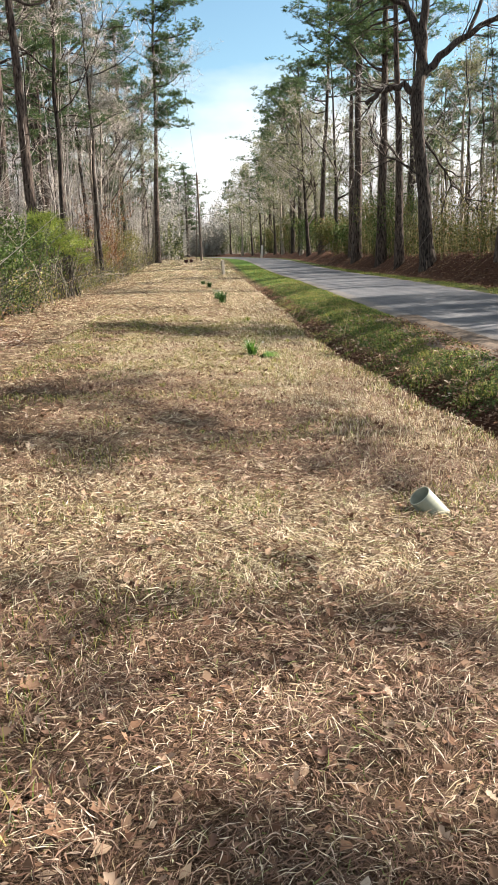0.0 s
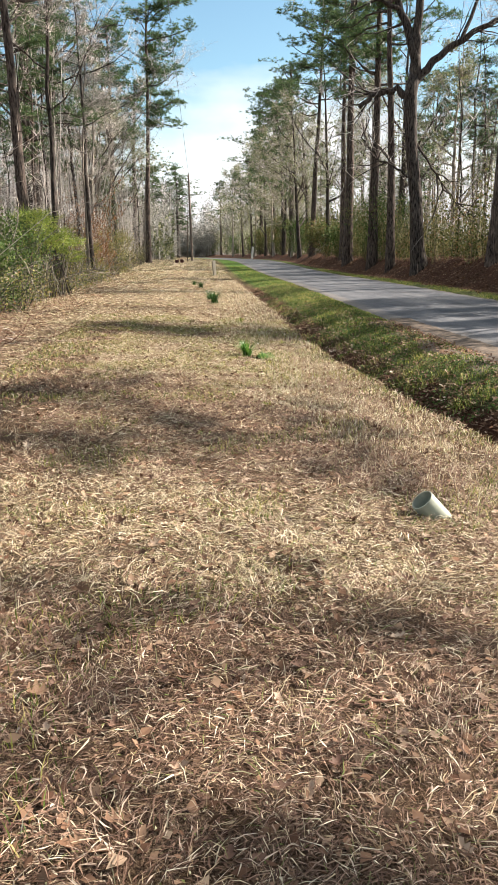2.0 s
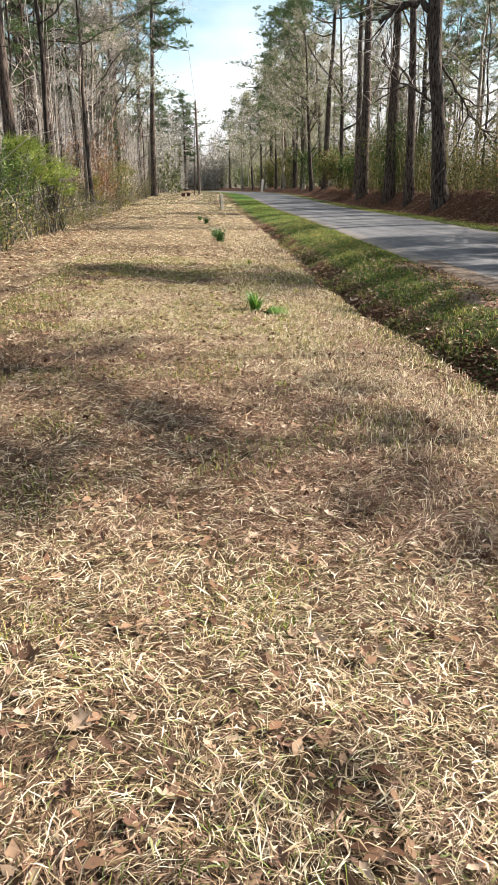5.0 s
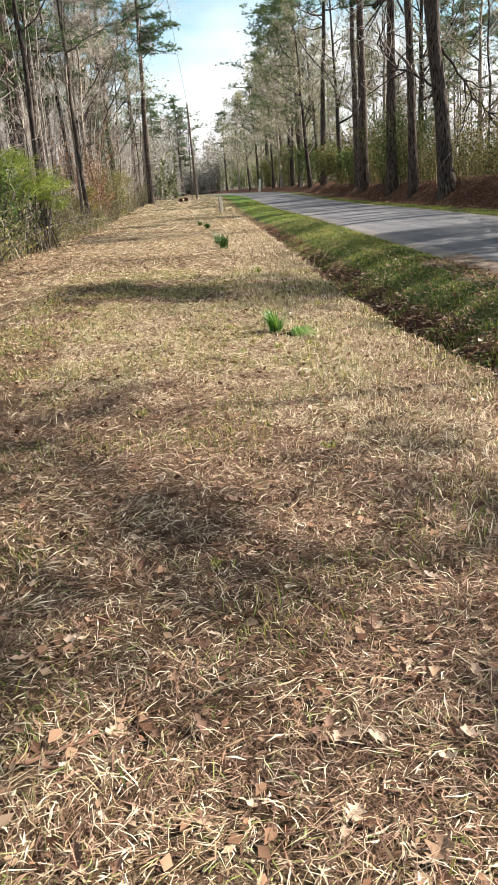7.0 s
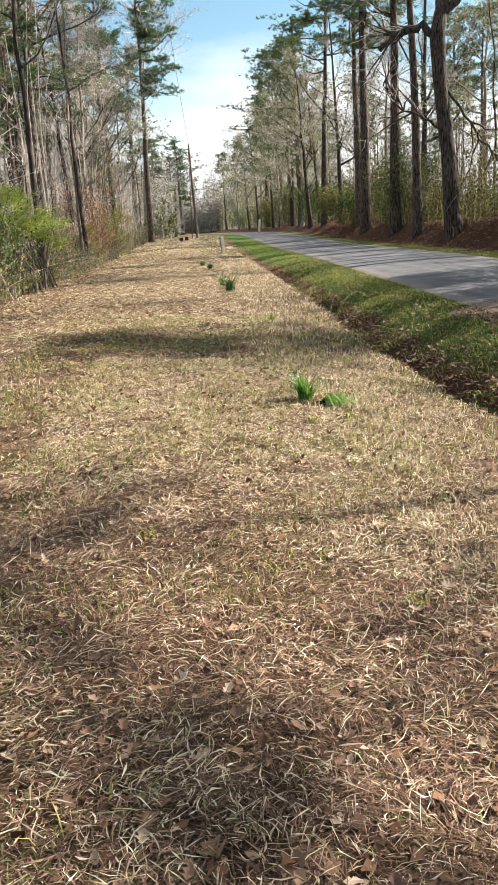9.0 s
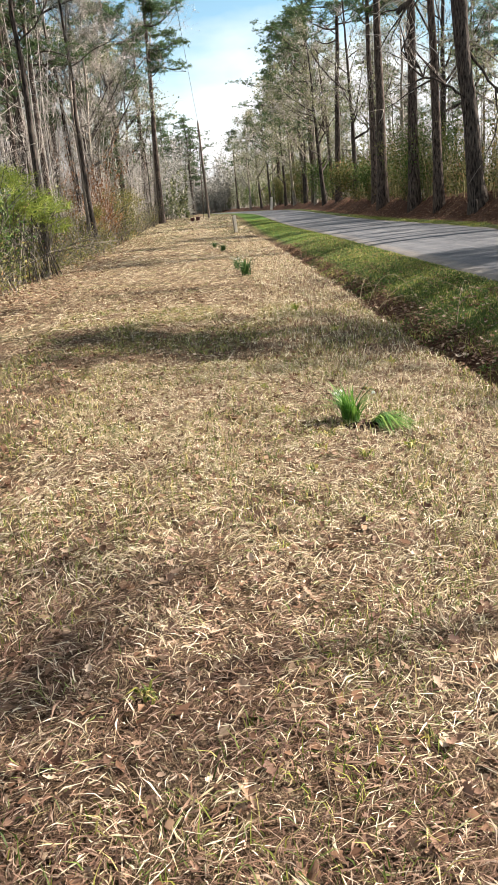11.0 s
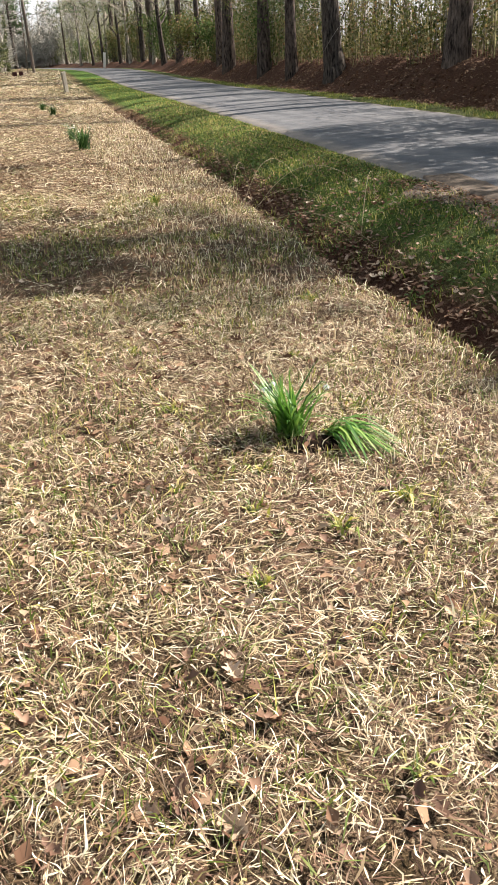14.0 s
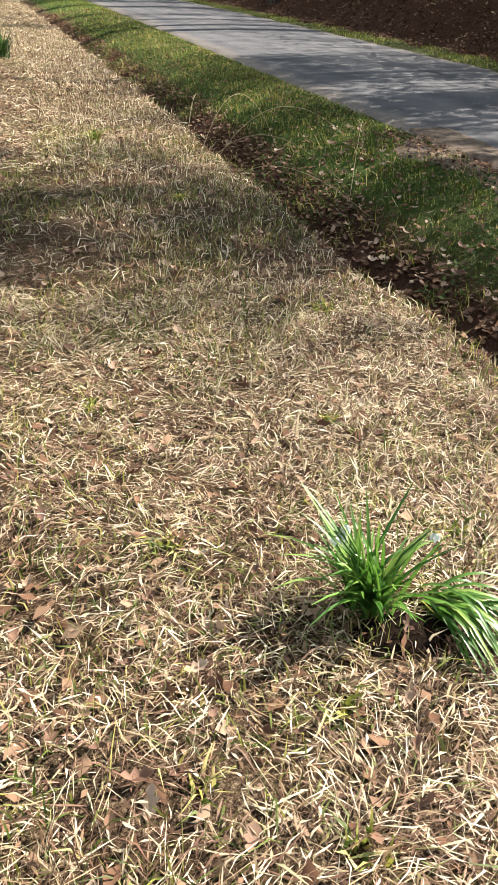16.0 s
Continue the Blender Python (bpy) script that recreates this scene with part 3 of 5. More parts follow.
def bare(seed, height, r0, bark, label, forks=9, first=0.35, spread=0.42, twigs=7, name="bare_tree", lean=(0, 0), leaf=None):
    rg = np.random.default_rng(seed)
    root = tree_root(name, label)
    pts, rad = trunk_geo(height, r0, r0 * 0.12, rg, 0.9)
    g, gl, gt, gf = Geo(), Geo(), Geo(), Geo()
    g.tube(pts, rad, 8)
    g.link("trunk", bark, root, True)
    for k in range(forks):
        u = first + (0.97 - first) * (k + rg.uniform(0, 0.9)) / forks
        p = np.array([np.interp(u * height, pts[:, 2], pts[:, i]) for i in range(3)])
        az = rg.uniform(0, 2 * np.pi)
        long = height * spread * (1.1 - u) * rg.uniform(0.6, 1.25)
        r = np.interp(u * height, pts[:, 2], rad) * rg.uniform(0.4, 0.65)
        lp = limb_points(p, (np.cos(az), np.sin(az), rg.uniform(0.25, 1.1)), long, 6, 0.17, 0.05, rg)
        gl.tube(lp, np.linspace(r, 0.012, 7), 5, False)
        for _ in range(twigs):
            w = rg.uniform(0.25, 0.98)
            q = np.array([np.interp(w, np.linspace(0, 1, 7), lp[:, i]) for i in range(3)])
            d = unit(lp[-1] - lp[0] + rg.normal(0, 0.55, 3) * np.linalg.norm(lp[-1] - lp[0]))
            tl = long * rg.uniform(0.2, 0.5)
            tp = limb_points(q, d, tl, 3, 0.2, 0.06, rg)
            gl.tube(tp, np.linspace(0.35 * r * (1 - w) + 0.012, 0.008, 4), 3, False)
            for _ in range(5):
                e = tp[rg.integers(1, 4)]
                f = e + unit(d + rg.normal(0, 0.7, 3)) * tl * rg.uniform(0.25, 0.6)
                gt.tube(np.array([e, f]), [0.008, 0.004], 3, False)
                needles(gt, np.array([e, (e + f) / 2, f]), 0.75, 2, rg, -0.45, 0.008)
                if leaf:
                    leaf_quads(gf, f + rg.normal(0, 0.35, (6, 3)), rg.uniform(0.14, 0.28, 6), 0.2, rg)
    tagged(gl.link("crown", bark, root), kind="stuff")
    tagged(gt.link("twig_spray", M_TWIG, root), kind="stuff")
    if leaf:
        tagged(gf.link("foliage", leaf, root), kind="stuff")
    return root


def sapling(seed, height, r0, bark, label):
    rg = np.random.default_rng(seed)
    root = tree_root("sapling", label)
    pts, rad = trunk_geo(height, r0, 0.008, rg, 0.7, n=8, flare=1.1)
    g, gl = Geo(), Geo()
    g.tube(pts, rad, 5)
    g.link("trunk", bark, root)
    for _ in range(20):
        u = rg.uniform(0.15, 0.98)
        p = np.array([np.interp(u * height, pts[:, 2], pts[:, i]) for i in range(3)])
        az = rg.uniform(0, 2 * np.pi)
        lp = limb_points(p, (np.cos(az), np.sin(az), rg.uniform(0.2, 1.1)), rg.uniform(0.6, 2.2) * (1.2 - u), 3, 0.2, 0.08, rg)
        gl.tube(lp, np.linspace(0.016, 0.004, 4), 3, False)
        for _ in range(3):
            q = lp[rg.integers(1, 4)]
            gl.tube(np.array([q, q + rg.normal(0, 0.3, 3) + np.array([0, 0, 0.2])]), [0.006, 0.003], 3, False)
    tagged(gl.link("crown", M_TWIG, root), kind="stuff")
    return root


def place(root, x, y, scale=1.0, turn=0.0, tilt=(0.0, 0.0), sink=0.0, tall=None):
    z = float(land(x, y)) - sink
    return Matrix.LocRotScale((x, y, z), Euler((radians(tilt[0]), radians(tilt[1]), radians(turn))), (scale, scale, tall or scale))


PINE_A = pine(11, 26, 0.40, 0.50, 5.0, "tall straight pine with dark plated bark")
PINE_B = pine(12, 28, 0.36, 0.56, 4.4, "tall slender pine with a high green crown", limbs=26)
PINE_C = pine(13, 24, 0.42, 0.30, 6.0, "spreading pine with low hanging green limbs", limbs=38)
PINE_L = pine(14, 34, 0.34, 0.44, 5.2, "tall pine with long crooked limbs over the verge", limbs=42, tufts=10, side=1.0)
PINE_S = pine(15, 15, 0.10, 0.42, 1.9, "slim young pine with thin dark limbs", limbs=20, tufts=4, count=16, needle=0.24, width=0.012)
PINE_T = pine(16, 15, 0.085, 0.60, 2.6, "unseen slender young pine added to cast shade", limbs=18, tufts=5, count=16, needle=0.26, width=0.013)
BARE_F = bare(28, 29, 0.26, M_PALE, "tall pale leafless tree with a fine high crown", 13, 0.62, 0.62, 10)
BARE_E = bare(27, 16, 0.125, M_OAK, "slender dark-barked leafless tree", 10, 0.4, 0.3)
BARE_A = bare(21, 20, 0.24, M_OAK, "leafless grey hardwood tree", 12, 0.3)
BARE_B = bare(22, 17, 0.16, M_PALE, "slender pale leafless tree", 11, 0.35, 0.34)
BARE_C = bare(23, 22, 0.30, M_OAK, "tall leafless oak with crooked limbs", 14, 0.25, 0.5)
BARE_D = bare(24, 15, 0.13, M_PALE, "young pale leafless tree", 10, 0.25, 0.36)
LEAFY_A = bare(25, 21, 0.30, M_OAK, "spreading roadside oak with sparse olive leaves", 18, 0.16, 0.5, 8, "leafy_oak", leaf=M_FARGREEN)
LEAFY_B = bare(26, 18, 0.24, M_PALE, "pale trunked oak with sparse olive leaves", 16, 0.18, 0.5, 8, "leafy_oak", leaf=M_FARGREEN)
SAP = [sapling(31, 9, 0.055, M_PALE, "thin pale leafless sapling among the trees"), sapling(32, 7, 0.04, M_OAK, "thin dark leafless sapling among the trees"), sapling(33, 11, 0.07, M_OAK, "tall thin dark sapling among the trees"), sapling(34, 6, 0.035, M_PALE, "thin pale leaning sapling among the trees")]

used = set()


def plant(root, x, y, scale=1.0, turn=0.0, tilt=(0.0, 0.0), tall=None, label="", group=""):
    m = place(root, x, y, scale, turn, tilt, 0.0, tall)
    if root.name in used:
        ob = copy_thing(root, m)
    else:
        used.add(root.name)
        root.matrix_basis = m
        ob = root
    return tagged(ob, label, group=group)


# trees that stand on the bank beyond the road; those at y < 25 are unseen, added to cast shade
for x, y, kind, sc, turn, tilt in [
    (13.35, 50.5, PINE_B, 0.85, 20, (1, -2.5)), (13.6, 56.5, PINE_A, 0.95, 80, (0, -1)), (13.9, 66.5, PINE_A, 1.1, 150, (0, -1.0)),
    (14.7, 90, PINE_B, 1.15, 200, (0, -2.5)), (15.4, 84, BARE_C, 0.9, 30, (0, -3)), (15.3, 111, PINE_C, 1.05, 40, (0, -3)), (14.6, 72, PINE_B, 1.0, 300, (0, -1)),
    (15.8, 126, PINE_A, 1.05, 100, (0, -1)), (16.0, 140, PINE_C, 1.1, 160, (0, -2)), (15.4, 155, PINE_C, 1.05, 250, (0, -2)), (15.0, 172, BARE_C, 1.1, 10, (0, -3)),
    (13.5, 33.5, PINE_A, 1.0, 220, (0, -2)), (12.6, 9.2, PINE_T, 0.74, 10, (0, 0)), (12.6, 18.3, PINE_C, 0.38, 60, (0, 0)), (12.6, 11.7, PINE_T, 1.22, 200, (0, 0)), (12.6, 2.9, PINE_C, 0.42, 130, (0, 0)), (13.4, 2.7, PINE_C, 0.56, 30, (0, 0)), (12.2, 1.4, PINE_C, 0.6, 250, (0, 0)), (14.6, 3.6, PINE_C, 0.7, 200, (0, 0)),
    (14.3, 97, LEAFY_A, 0.9, 30, (0, -6)), (14.6, 106, LEAFY_B, 1.0, 130, (0, -4)), (14.9, 117, LEAFY_A, 0.95, 230, (0, -6)), (14.8, 129, LEAFY_B, 1.1, 300, (0, -5)),
    (14.8, 142, LEAFY_A, 1.0, 80, (0, -6)), (14.2, 158, LEAFY_B, 1.15, 170, (0, -4)), (13.5, 178, LEAFY_A, 1.05, 10, (0, -4)), (17.5, 74, LEAFY_B, 0.9, 60, (0, 0)), (18.0, 52, LEAFY_B, 0.75, 200, (0, 0)),
    (12.5, 200, LEAFY_B, 1.2, 90, (0, 0)), (19.0, 90, LEAFY_A, 0.9, 250, (0, 0)),
    (12.7, 17.7, PINE_T, 0.7, 70, (0, 0)), (12.4, 16.8, BARE_D, 0.75, 70, (0, 0)), (14.0, 24.5, BARE_B, 1.0, 190, (0, 0)), (15.5, 38.0, BARE_B, 1.1, 90, (0, 1)),
    (12.6, -3.5, PINE_C, 0.6, 190, (0, 0)),
    (17.0, 36.0, PINE_B, 0.95, 20, (0, 0)), (16.5, 60.0, BARE_C, 0.95, 60, (0, 0)), (16.0, 100.0, BARE_C, 1.0, 320, (0, -4)), (15.0, 118, BARE_A, 1.1, 80, (0, -6)),
]:
    plant(kind, x, y, sc, turn, tilt, group="trees on the bank")
# the left wood's edge
for x, y, kind, sc, turn, tilt in [
    (-4.5, 95, PINE_L, 1.0, 0, (0, 1.8)), (-5.4, 106, BARE_F, 1.0, 60, (0, 5)), (-5.75, 28, PINE_B, 0.72, 100, (0, 1.5)), (-5.75, 34, BARE_E, 1.1, 40, (0, 0.5)), (-6.9, 52, BARE_E, 1.1, 240, (0, 1)), (-7.5, 25, BARE_B, 1.15, 10, (0, 1)),
    (-5.35, 44.4, BARE_E, 0.95, 200, (0, -0.5)), (-5.7, 44.9, BARE_B, 0.8, 90, (0, 0)), (-7.0, 43, PINE_B, 0.55, 250, (0, 0)), (-9.0, 38, PINE_A, 0.8, 30, (0, 1)),
    (-6.6, 56, BARE_B, 0.9, 50, (0, 1)), (-6.3, 66, BARE_D, 1.2, 20, (0, 0)), (-6.8, 78, BARE_A, 1.0, 140, (0, 1)), (-8.2, 33, BARE_A, 0.9, 310, (0, 0)),
    (-9.5, 60, PINE_C, 0.95, 77, (0, 0)), (-7.8, 88, PINE_A, 1.0, 10, (0, 0)), (-8.5, 20, BARE_C, 0.8, 10, (0, 2)), (-8.0, 70, LEAFY_B, 0.9, 10, (0, 2)), (-9.0, 50, PINE_C, 0.9, 200, (0, 0)), (-7.6, 62, BARE_C, 0.9, 100, (0, 2)), (-8.6, 104, LEAFY_A, 0.95, 10, (0, 2)), (-7.4, 118, PINE_C, 1.0, 20, (0, 0)), (-8.8, 46, BARE_A, 0.95, 10, (0, 1)), (-9.5, 27, PINE_A, 0.8, 200, (0, 0)),
]:
    plant(kind, x, y, sc, turn, tilt, group="trees at the edge of the left wood")
rw = random.Random(5)
for k in range(48):
    y = rw.uniform(14, 210)
    x = -9.5 - abs(rw.gauss(0, 12)) - 0.03 * y
    kind = rw.choice([BARE_A, BARE_B, BARE_C, BARE_D, BARE_E, BARE_E, PINE_B])
    plant(kind, x, y, rw.uniform(0.75, 1.15), rw.uniform(0, 360), (rw.gauss(0, 1.5), rw.gauss(0, 1.5)), group="trees of the left wood")
for k in range(30):
    y = rw.uniform(18, 210)
    x = 17.5 + 0.02 * y + abs(rw.gauss(0, 11))
    kind = rw.choice([BARE_A, BARE_B, BARE_D, BARE_D, PINE_B, PINE_C])
    plant(kind, x, y, rw.uniform(0.5, 0.85), rw.uniform(0, 360), (rw.gauss(0, 1.5), rw.gauss(0, 1.5)), group="trees of the right wood")
for k in range(34):
    x, y = rw.uniform(-34, 48), rw.uniform(225, 330)
    if abs(x - float(road_left(y)) - 2.5) < 5 and y < 300:
        x += 12
    plant(rw.choice([BARE_A, BARE_C, PINE_C, PINE_A, BARE_C]), x, y, rw.uniform(0.85, 1.15), rw.uniform(0, 360), group="trees where the road bends away")
for k in range(160):
    y = 16 + 100 * rw.random() ** 1.6
    x = -5.9 - abs(rw.gauss(0, 4.5))
    plant(rw.choice(SAP), x, y, rw.uniform(0.7, 1.3), rw.uniform(0, 360), (rw.gauss(0, 3), rw.gauss(0, 3)), group="saplings of the left wood")
for k in range(120):
    y = 18 + 100 * rw.random() ** 1.4
    x = 14.4 + 0.03 * y + abs(rw.gauss(0, 4.5))
    plant(rw.choice(SAP[1:3] + SAP), x, y, rw.uniform(0.7, 1.25), rw.uniform(0, 360), (rw.gauss(0, 3), rw.gauss(0, 3)), group="saplings of the right wood")


for k in range(14):
    y = rw.uniform(38, 84)
    plant(PINE_S, 16.2 + 0.04 * y + abs(rw.gauss(0, 4.0)), y, rw.uniform(0.7, 1.15), rw.uniform(0, 360), (rw.gauss(0, 2), rw.gauss(0, 2)), group="slim pines of the right wood")
for k in range(12):
    y = rw.uniform(30, 80)
    plant(PINE_S, -7.0 - abs(rw.gauss(0, 3.0)), y, rw.uniform(0.7, 1.1), rw.uniform(0, 360), (rw.gauss(0, 2), rw.gauss(0, 2)), group="slim pines of the left wood")
# unseen low pines added opposite the ditch to shade it
for x, y, sc in [(12.9, 12.6, 0.43), (12.5, 14.3, 0.47), (13.0, 15.6, 0.42), (12.7, 19.6, 0.41)]:
    plant(PINE_S, x, y, sc * 1.2, 40 * y, group="young pines on the bank")
    plant(PINE_S, x + 0.6, y + 0.5, sc * 1.05, 70 * y, group="young pines on the bank")
# one more unseen pine, added to shade the grass near x 0.5, y 2
plant(PINE_S, 12.6, 4.7, 0.68, 33, group="young pines on the bank")


def big_oak():
    """The heavy forked oak at the foot of the bank."""
    rg = np.random.default_rng(77)
    root = tree_root("oak_tree", "heavy dark forked oak leaning over the road")
    stem = np.array([(0.25, 0, -0.6), (0.15, 0, 0.3), (0, 0, 1.2), (-0.2, 0, 4), (-0.6, 0, 7), (-0.75, 0, 9.3), (-0.5, 0, 10.6)])
    g, gl, gt = Geo(), Geo(), Geo()
    g.tube(stem, [0.72, 0.52, 0.42, 0.36, 0.33, 0.38, 0.30], 12)
    g.link("trunk", M_OAK, root, True)
    arms = [
        ([(-0.65, 0, 9.0), (-1.3, 0, 9.7), (-2.2, 0.2, 9.7), (-3.0, 0.2, 9.3), (-3.4, 0.2, 8.8)], 0.22, 0.12),
        ([(-0.5, 0, 10.2), (-0.65, 0, 12), (-1.2, 0.3, 13.5), (-2.2, 0.4, 15.5), (-2.8, 0.5, 18), (-3.6, 0.8, 20)], 0.3, 0.06),
        ([(-0.5, 0, 10.2), (-0.5, 0, 12.2), (-0.3, 0, 15), (-0.1, 0.5, 19), (0.3, 0.8, 22)], 0.32, 0.06),
        ([(-0.5, 0, 10.0), (0.6, 0, 11.2), (2.0, 0, 12.2), (3.6, -0.3, 13.0), (5.2, -0.6, 13.6), (8.0, -1.2, 14.8)], 0.24, 0.06),
        ([(-1.2, 0.3, 13.5), (-2.6, 0, 14.2), (-4.2, -0.6, 14.2), (-6.0, -1.0, 15.0)], 0.14, 0.04),
        ([(2.0, 0, 12.2), (3.0, 0.5, 14.5), (4.5, 0.8, 16.5), (6.0, 1.0, 17.2)], 0.12, 0.03),
        ([(-0.3, 0, 15), (1.0, 0.4, 16.8), (2.6, 0.8, 18.6), (4.0, 1.0, 21)], 0.13, 0.03),
        ([(-0.35, 0, 7.0), (0.8, -0.2, 5.2), (1.8, -0.3, 4.0), (2.6, -0.4, 3.1)], 0.07, 0.03),
        ([(-0.4, 0, 5.0), (-1.2, 0.2, 5.6), (-2.4, 0.3, 6.1), (-3.4, 0.2, 7.4)], 0.07, 0.03),
    ]
    for pts, a, b in arms:
        pts = np.array(pts, float)
        t = np.linspace(0, len(pts) - 1, len(pts) * 3)
        fine = np.column_stack([np.interp(t, np.arange(len(pts)), pts[:, i]) for i in range(3)]) + np.concatenate([np.zeros((1, 3)), rg.normal(0, 0.06, (len(t) - 1, 3))])
        arm = Geo()
        arm.tube(fine, np.linspace(a, b, len(t)), 7)
        arm.link("limb", M_OAK, root, True)
        for _ in range(13):
            q = fine[rg.integers(len(t) // 3, len(t))]
            d = unit(fine[-1] - fine[0] + rg.normal(0, 1.0, 3) * np.linalg.norm(fine[-1] - fine[0]) * 0.5)
            tp = limb_points(q, d, rg.uniform(1.2, 3.2), 4, 0.25, 0.05, rg)
            gl.tube(tp, np.linspace(0.05, 0.012, 5), 4, False)
            for _ in range(6):
                e = tp[rg.integers(1, 5)]
                f = e + unit(d + rg.normal(0, 0.8, 3)) * rg.uniform(0.4, 1.2)
                gt.tube(np.array([e, (e + f) / 2 + rg.normal(0, 0.05, 3), f]), [0.014, 0.010, 0.006], 3, False)
    tagged(gl.link("crown", M_OAK, root), kind="stuff")
    tagged(gt.link("twig_spray", M_TWIG, root), kind="stuff")
    root.matrix_basis = place(root, 13.2, 44.2)
    return root


big_oak()


# ---- undergrowth ----
def thicket(name, label, xr, yr, n, height, leaf_mat, leaf_n, leaf_size, seed, bias=1.0, stems=0.016, lean=0.22, spray=0.0, stem_mat=None):
    """A tangle of thin stems with leaves along them."""
    rg = np.random.default_rng(seed)
    root = tagged(new(name), label, "undergrowth", kind="stuff")
    gs, gf = Geo(), Geo()
    ys = yr[0] + (yr[1] - yr[0]) * rg.random(n) ** bias
    ox = rg.random(n) ** 1.6
    xs = np.array([xr(y)[0] + (xr(y)[1] - xr(y)[0]) * o for y, o in zip(ys, ox)])
    zs = land(xs, ys)
    h = height * rg.uniform(0.35, 1.1, n) * (0.22 + 0.95 * clumpy(xs, ys, 0.6, seed))
    for x, y, z, hh in zip(xs, ys, zs, h):
        d = rg.normal(0, lean, 2) * hh
        pts = np.array([(x, y, z - 0.05), (x + d[0] * 0.3 + rg.normal(0, 0.05), y + d[1] * 0.3, z + hh * 0.5), (x + d[0], y + d[1], z + hh * 0.9), (x + d[0] * 1.5, y + d[1] * 1.5, z + hh)])
        r = stems * rg.uniform(0.4, 1.2)
        gs.tube(pts, [r, r * 0.8, r * 0.5, r * 0.25], 3, False)
        if leaf_n:
            k = rg.poisson(leaf_n)
            if k:
                w = rg.uniform(0.2, 1.0, k)
                c = np.column_stack([np.interp(w, [0, 0.5, 0.9, 1], pts[:, i]) for i in range(3)]) + rg.normal(0, 0.13, (k, 3))
                if spray:
                    needles(gf, c, spray, 1, rg, -0.35, leaf_size)
                else:
                    leaf_quads(gf, c, leaf_size * rg.uniform(0.6, 1.4, k), 0.2, rg)
    tagged(gs.link("stemwork", stem_mat or M_TWIG, root), kind="stuff")
    if leaf_n:
        tagged(gf.link("foliage", leaf_mat, root), kind="stuff")
    return root


left_edge = lambda y: (-5.2 + 0.35 * math.sin(y * 0.9) + 0.2 * math.sin(y * 2.7), -12.0)
right_edge = lambda y: (float(road_right(y)) + 3.2 + 0.3 * math.sin(y), float(road_right(y)) + 11.0)
thicket("undergrowth", "tangled olive undergrowth at the edge of the left wood", left_edge, (24, 110), 1900, 2.5, M_OLIVE, 15, 0.075, 41, 1.3, 0.012, 0.4, 0.0, M_STEM)
thicket("undergrowth", "bare grey brush in the left wood", left_edge, (12, 120), 1200, 3.2, M_OLIVE, 0, 0.1, 42, 1.3, 0.012, 0.55, 0.0, M_STEM)
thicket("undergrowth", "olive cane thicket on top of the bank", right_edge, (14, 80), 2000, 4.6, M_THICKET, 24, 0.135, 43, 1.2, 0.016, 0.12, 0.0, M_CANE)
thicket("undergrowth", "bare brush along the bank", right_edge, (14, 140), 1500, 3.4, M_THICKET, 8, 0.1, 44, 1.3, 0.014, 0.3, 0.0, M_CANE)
thicket("undergrowth", "tangled brown and olive brush at the wood's edge", lambda y: (-4.5 + 0.3 * math.sin(y * 1.7), -7.5), (14, 44), 800, 1.3, M_OLIVE, 12, 0.06, 40, 1.2, 0.008, 0.6, 0.0, M_STEM)
thicket("undergrowth", "rust-brown beech leaves on low branches", lambda y: (-5.7, -8.5), (47, 60), 260, 6.5, M_RUST, 60, 0.13, 45)


thicket("far_wood", "grey-brown leafless wood far along the road", lambda y: (float(road_left(y)) - 9.0, -26.0), (140, 300), 750, 15.0, M_FAR, 60, 0.06, 46, 0.8, 0.07, 0.06, 2.2)
thicket("far_wood", "grey-brown leafless wood closing the road's end", lambda y: (-22.0, 34.0), (268, 300), 700, 19.0, M_FAR, 60, 0.12, 47, 1.0, 0.08, 0.06, 2.6)
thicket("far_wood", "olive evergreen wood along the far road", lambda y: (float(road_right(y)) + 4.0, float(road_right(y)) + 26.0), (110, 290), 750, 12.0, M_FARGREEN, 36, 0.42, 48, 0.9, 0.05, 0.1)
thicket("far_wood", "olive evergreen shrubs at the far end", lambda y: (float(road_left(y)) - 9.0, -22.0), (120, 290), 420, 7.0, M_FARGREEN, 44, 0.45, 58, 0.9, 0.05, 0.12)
thicket("grey_brush", "tall grey twiggy brush in the left wood", lambda y: (-6.3, -20.0), (18, 140), 900, 12.5, M_TWIG, 44, 0.008, 49, 1.2, 0.02, 0.07, 0.9)
thicket("grey_brush", "tall grey twiggy brush in the right wood", lambda y: (float(road_right(y)) + 4.5, float(road_right(y)) + 20.0), (20, 140), 480, 9.0, M_TWIG, 34, 0.008, 50, 1.2, 0.02, 0.07, 0.9, M_STEM)


thicket("far_wood", "dense dark brush under the trees at the road's end", lambda y: (-30.0, 40.0), (304, 326), 420, 9.0, M_THICKET, 60, 0.9, 59, 1.0, 0.08, 0.1)


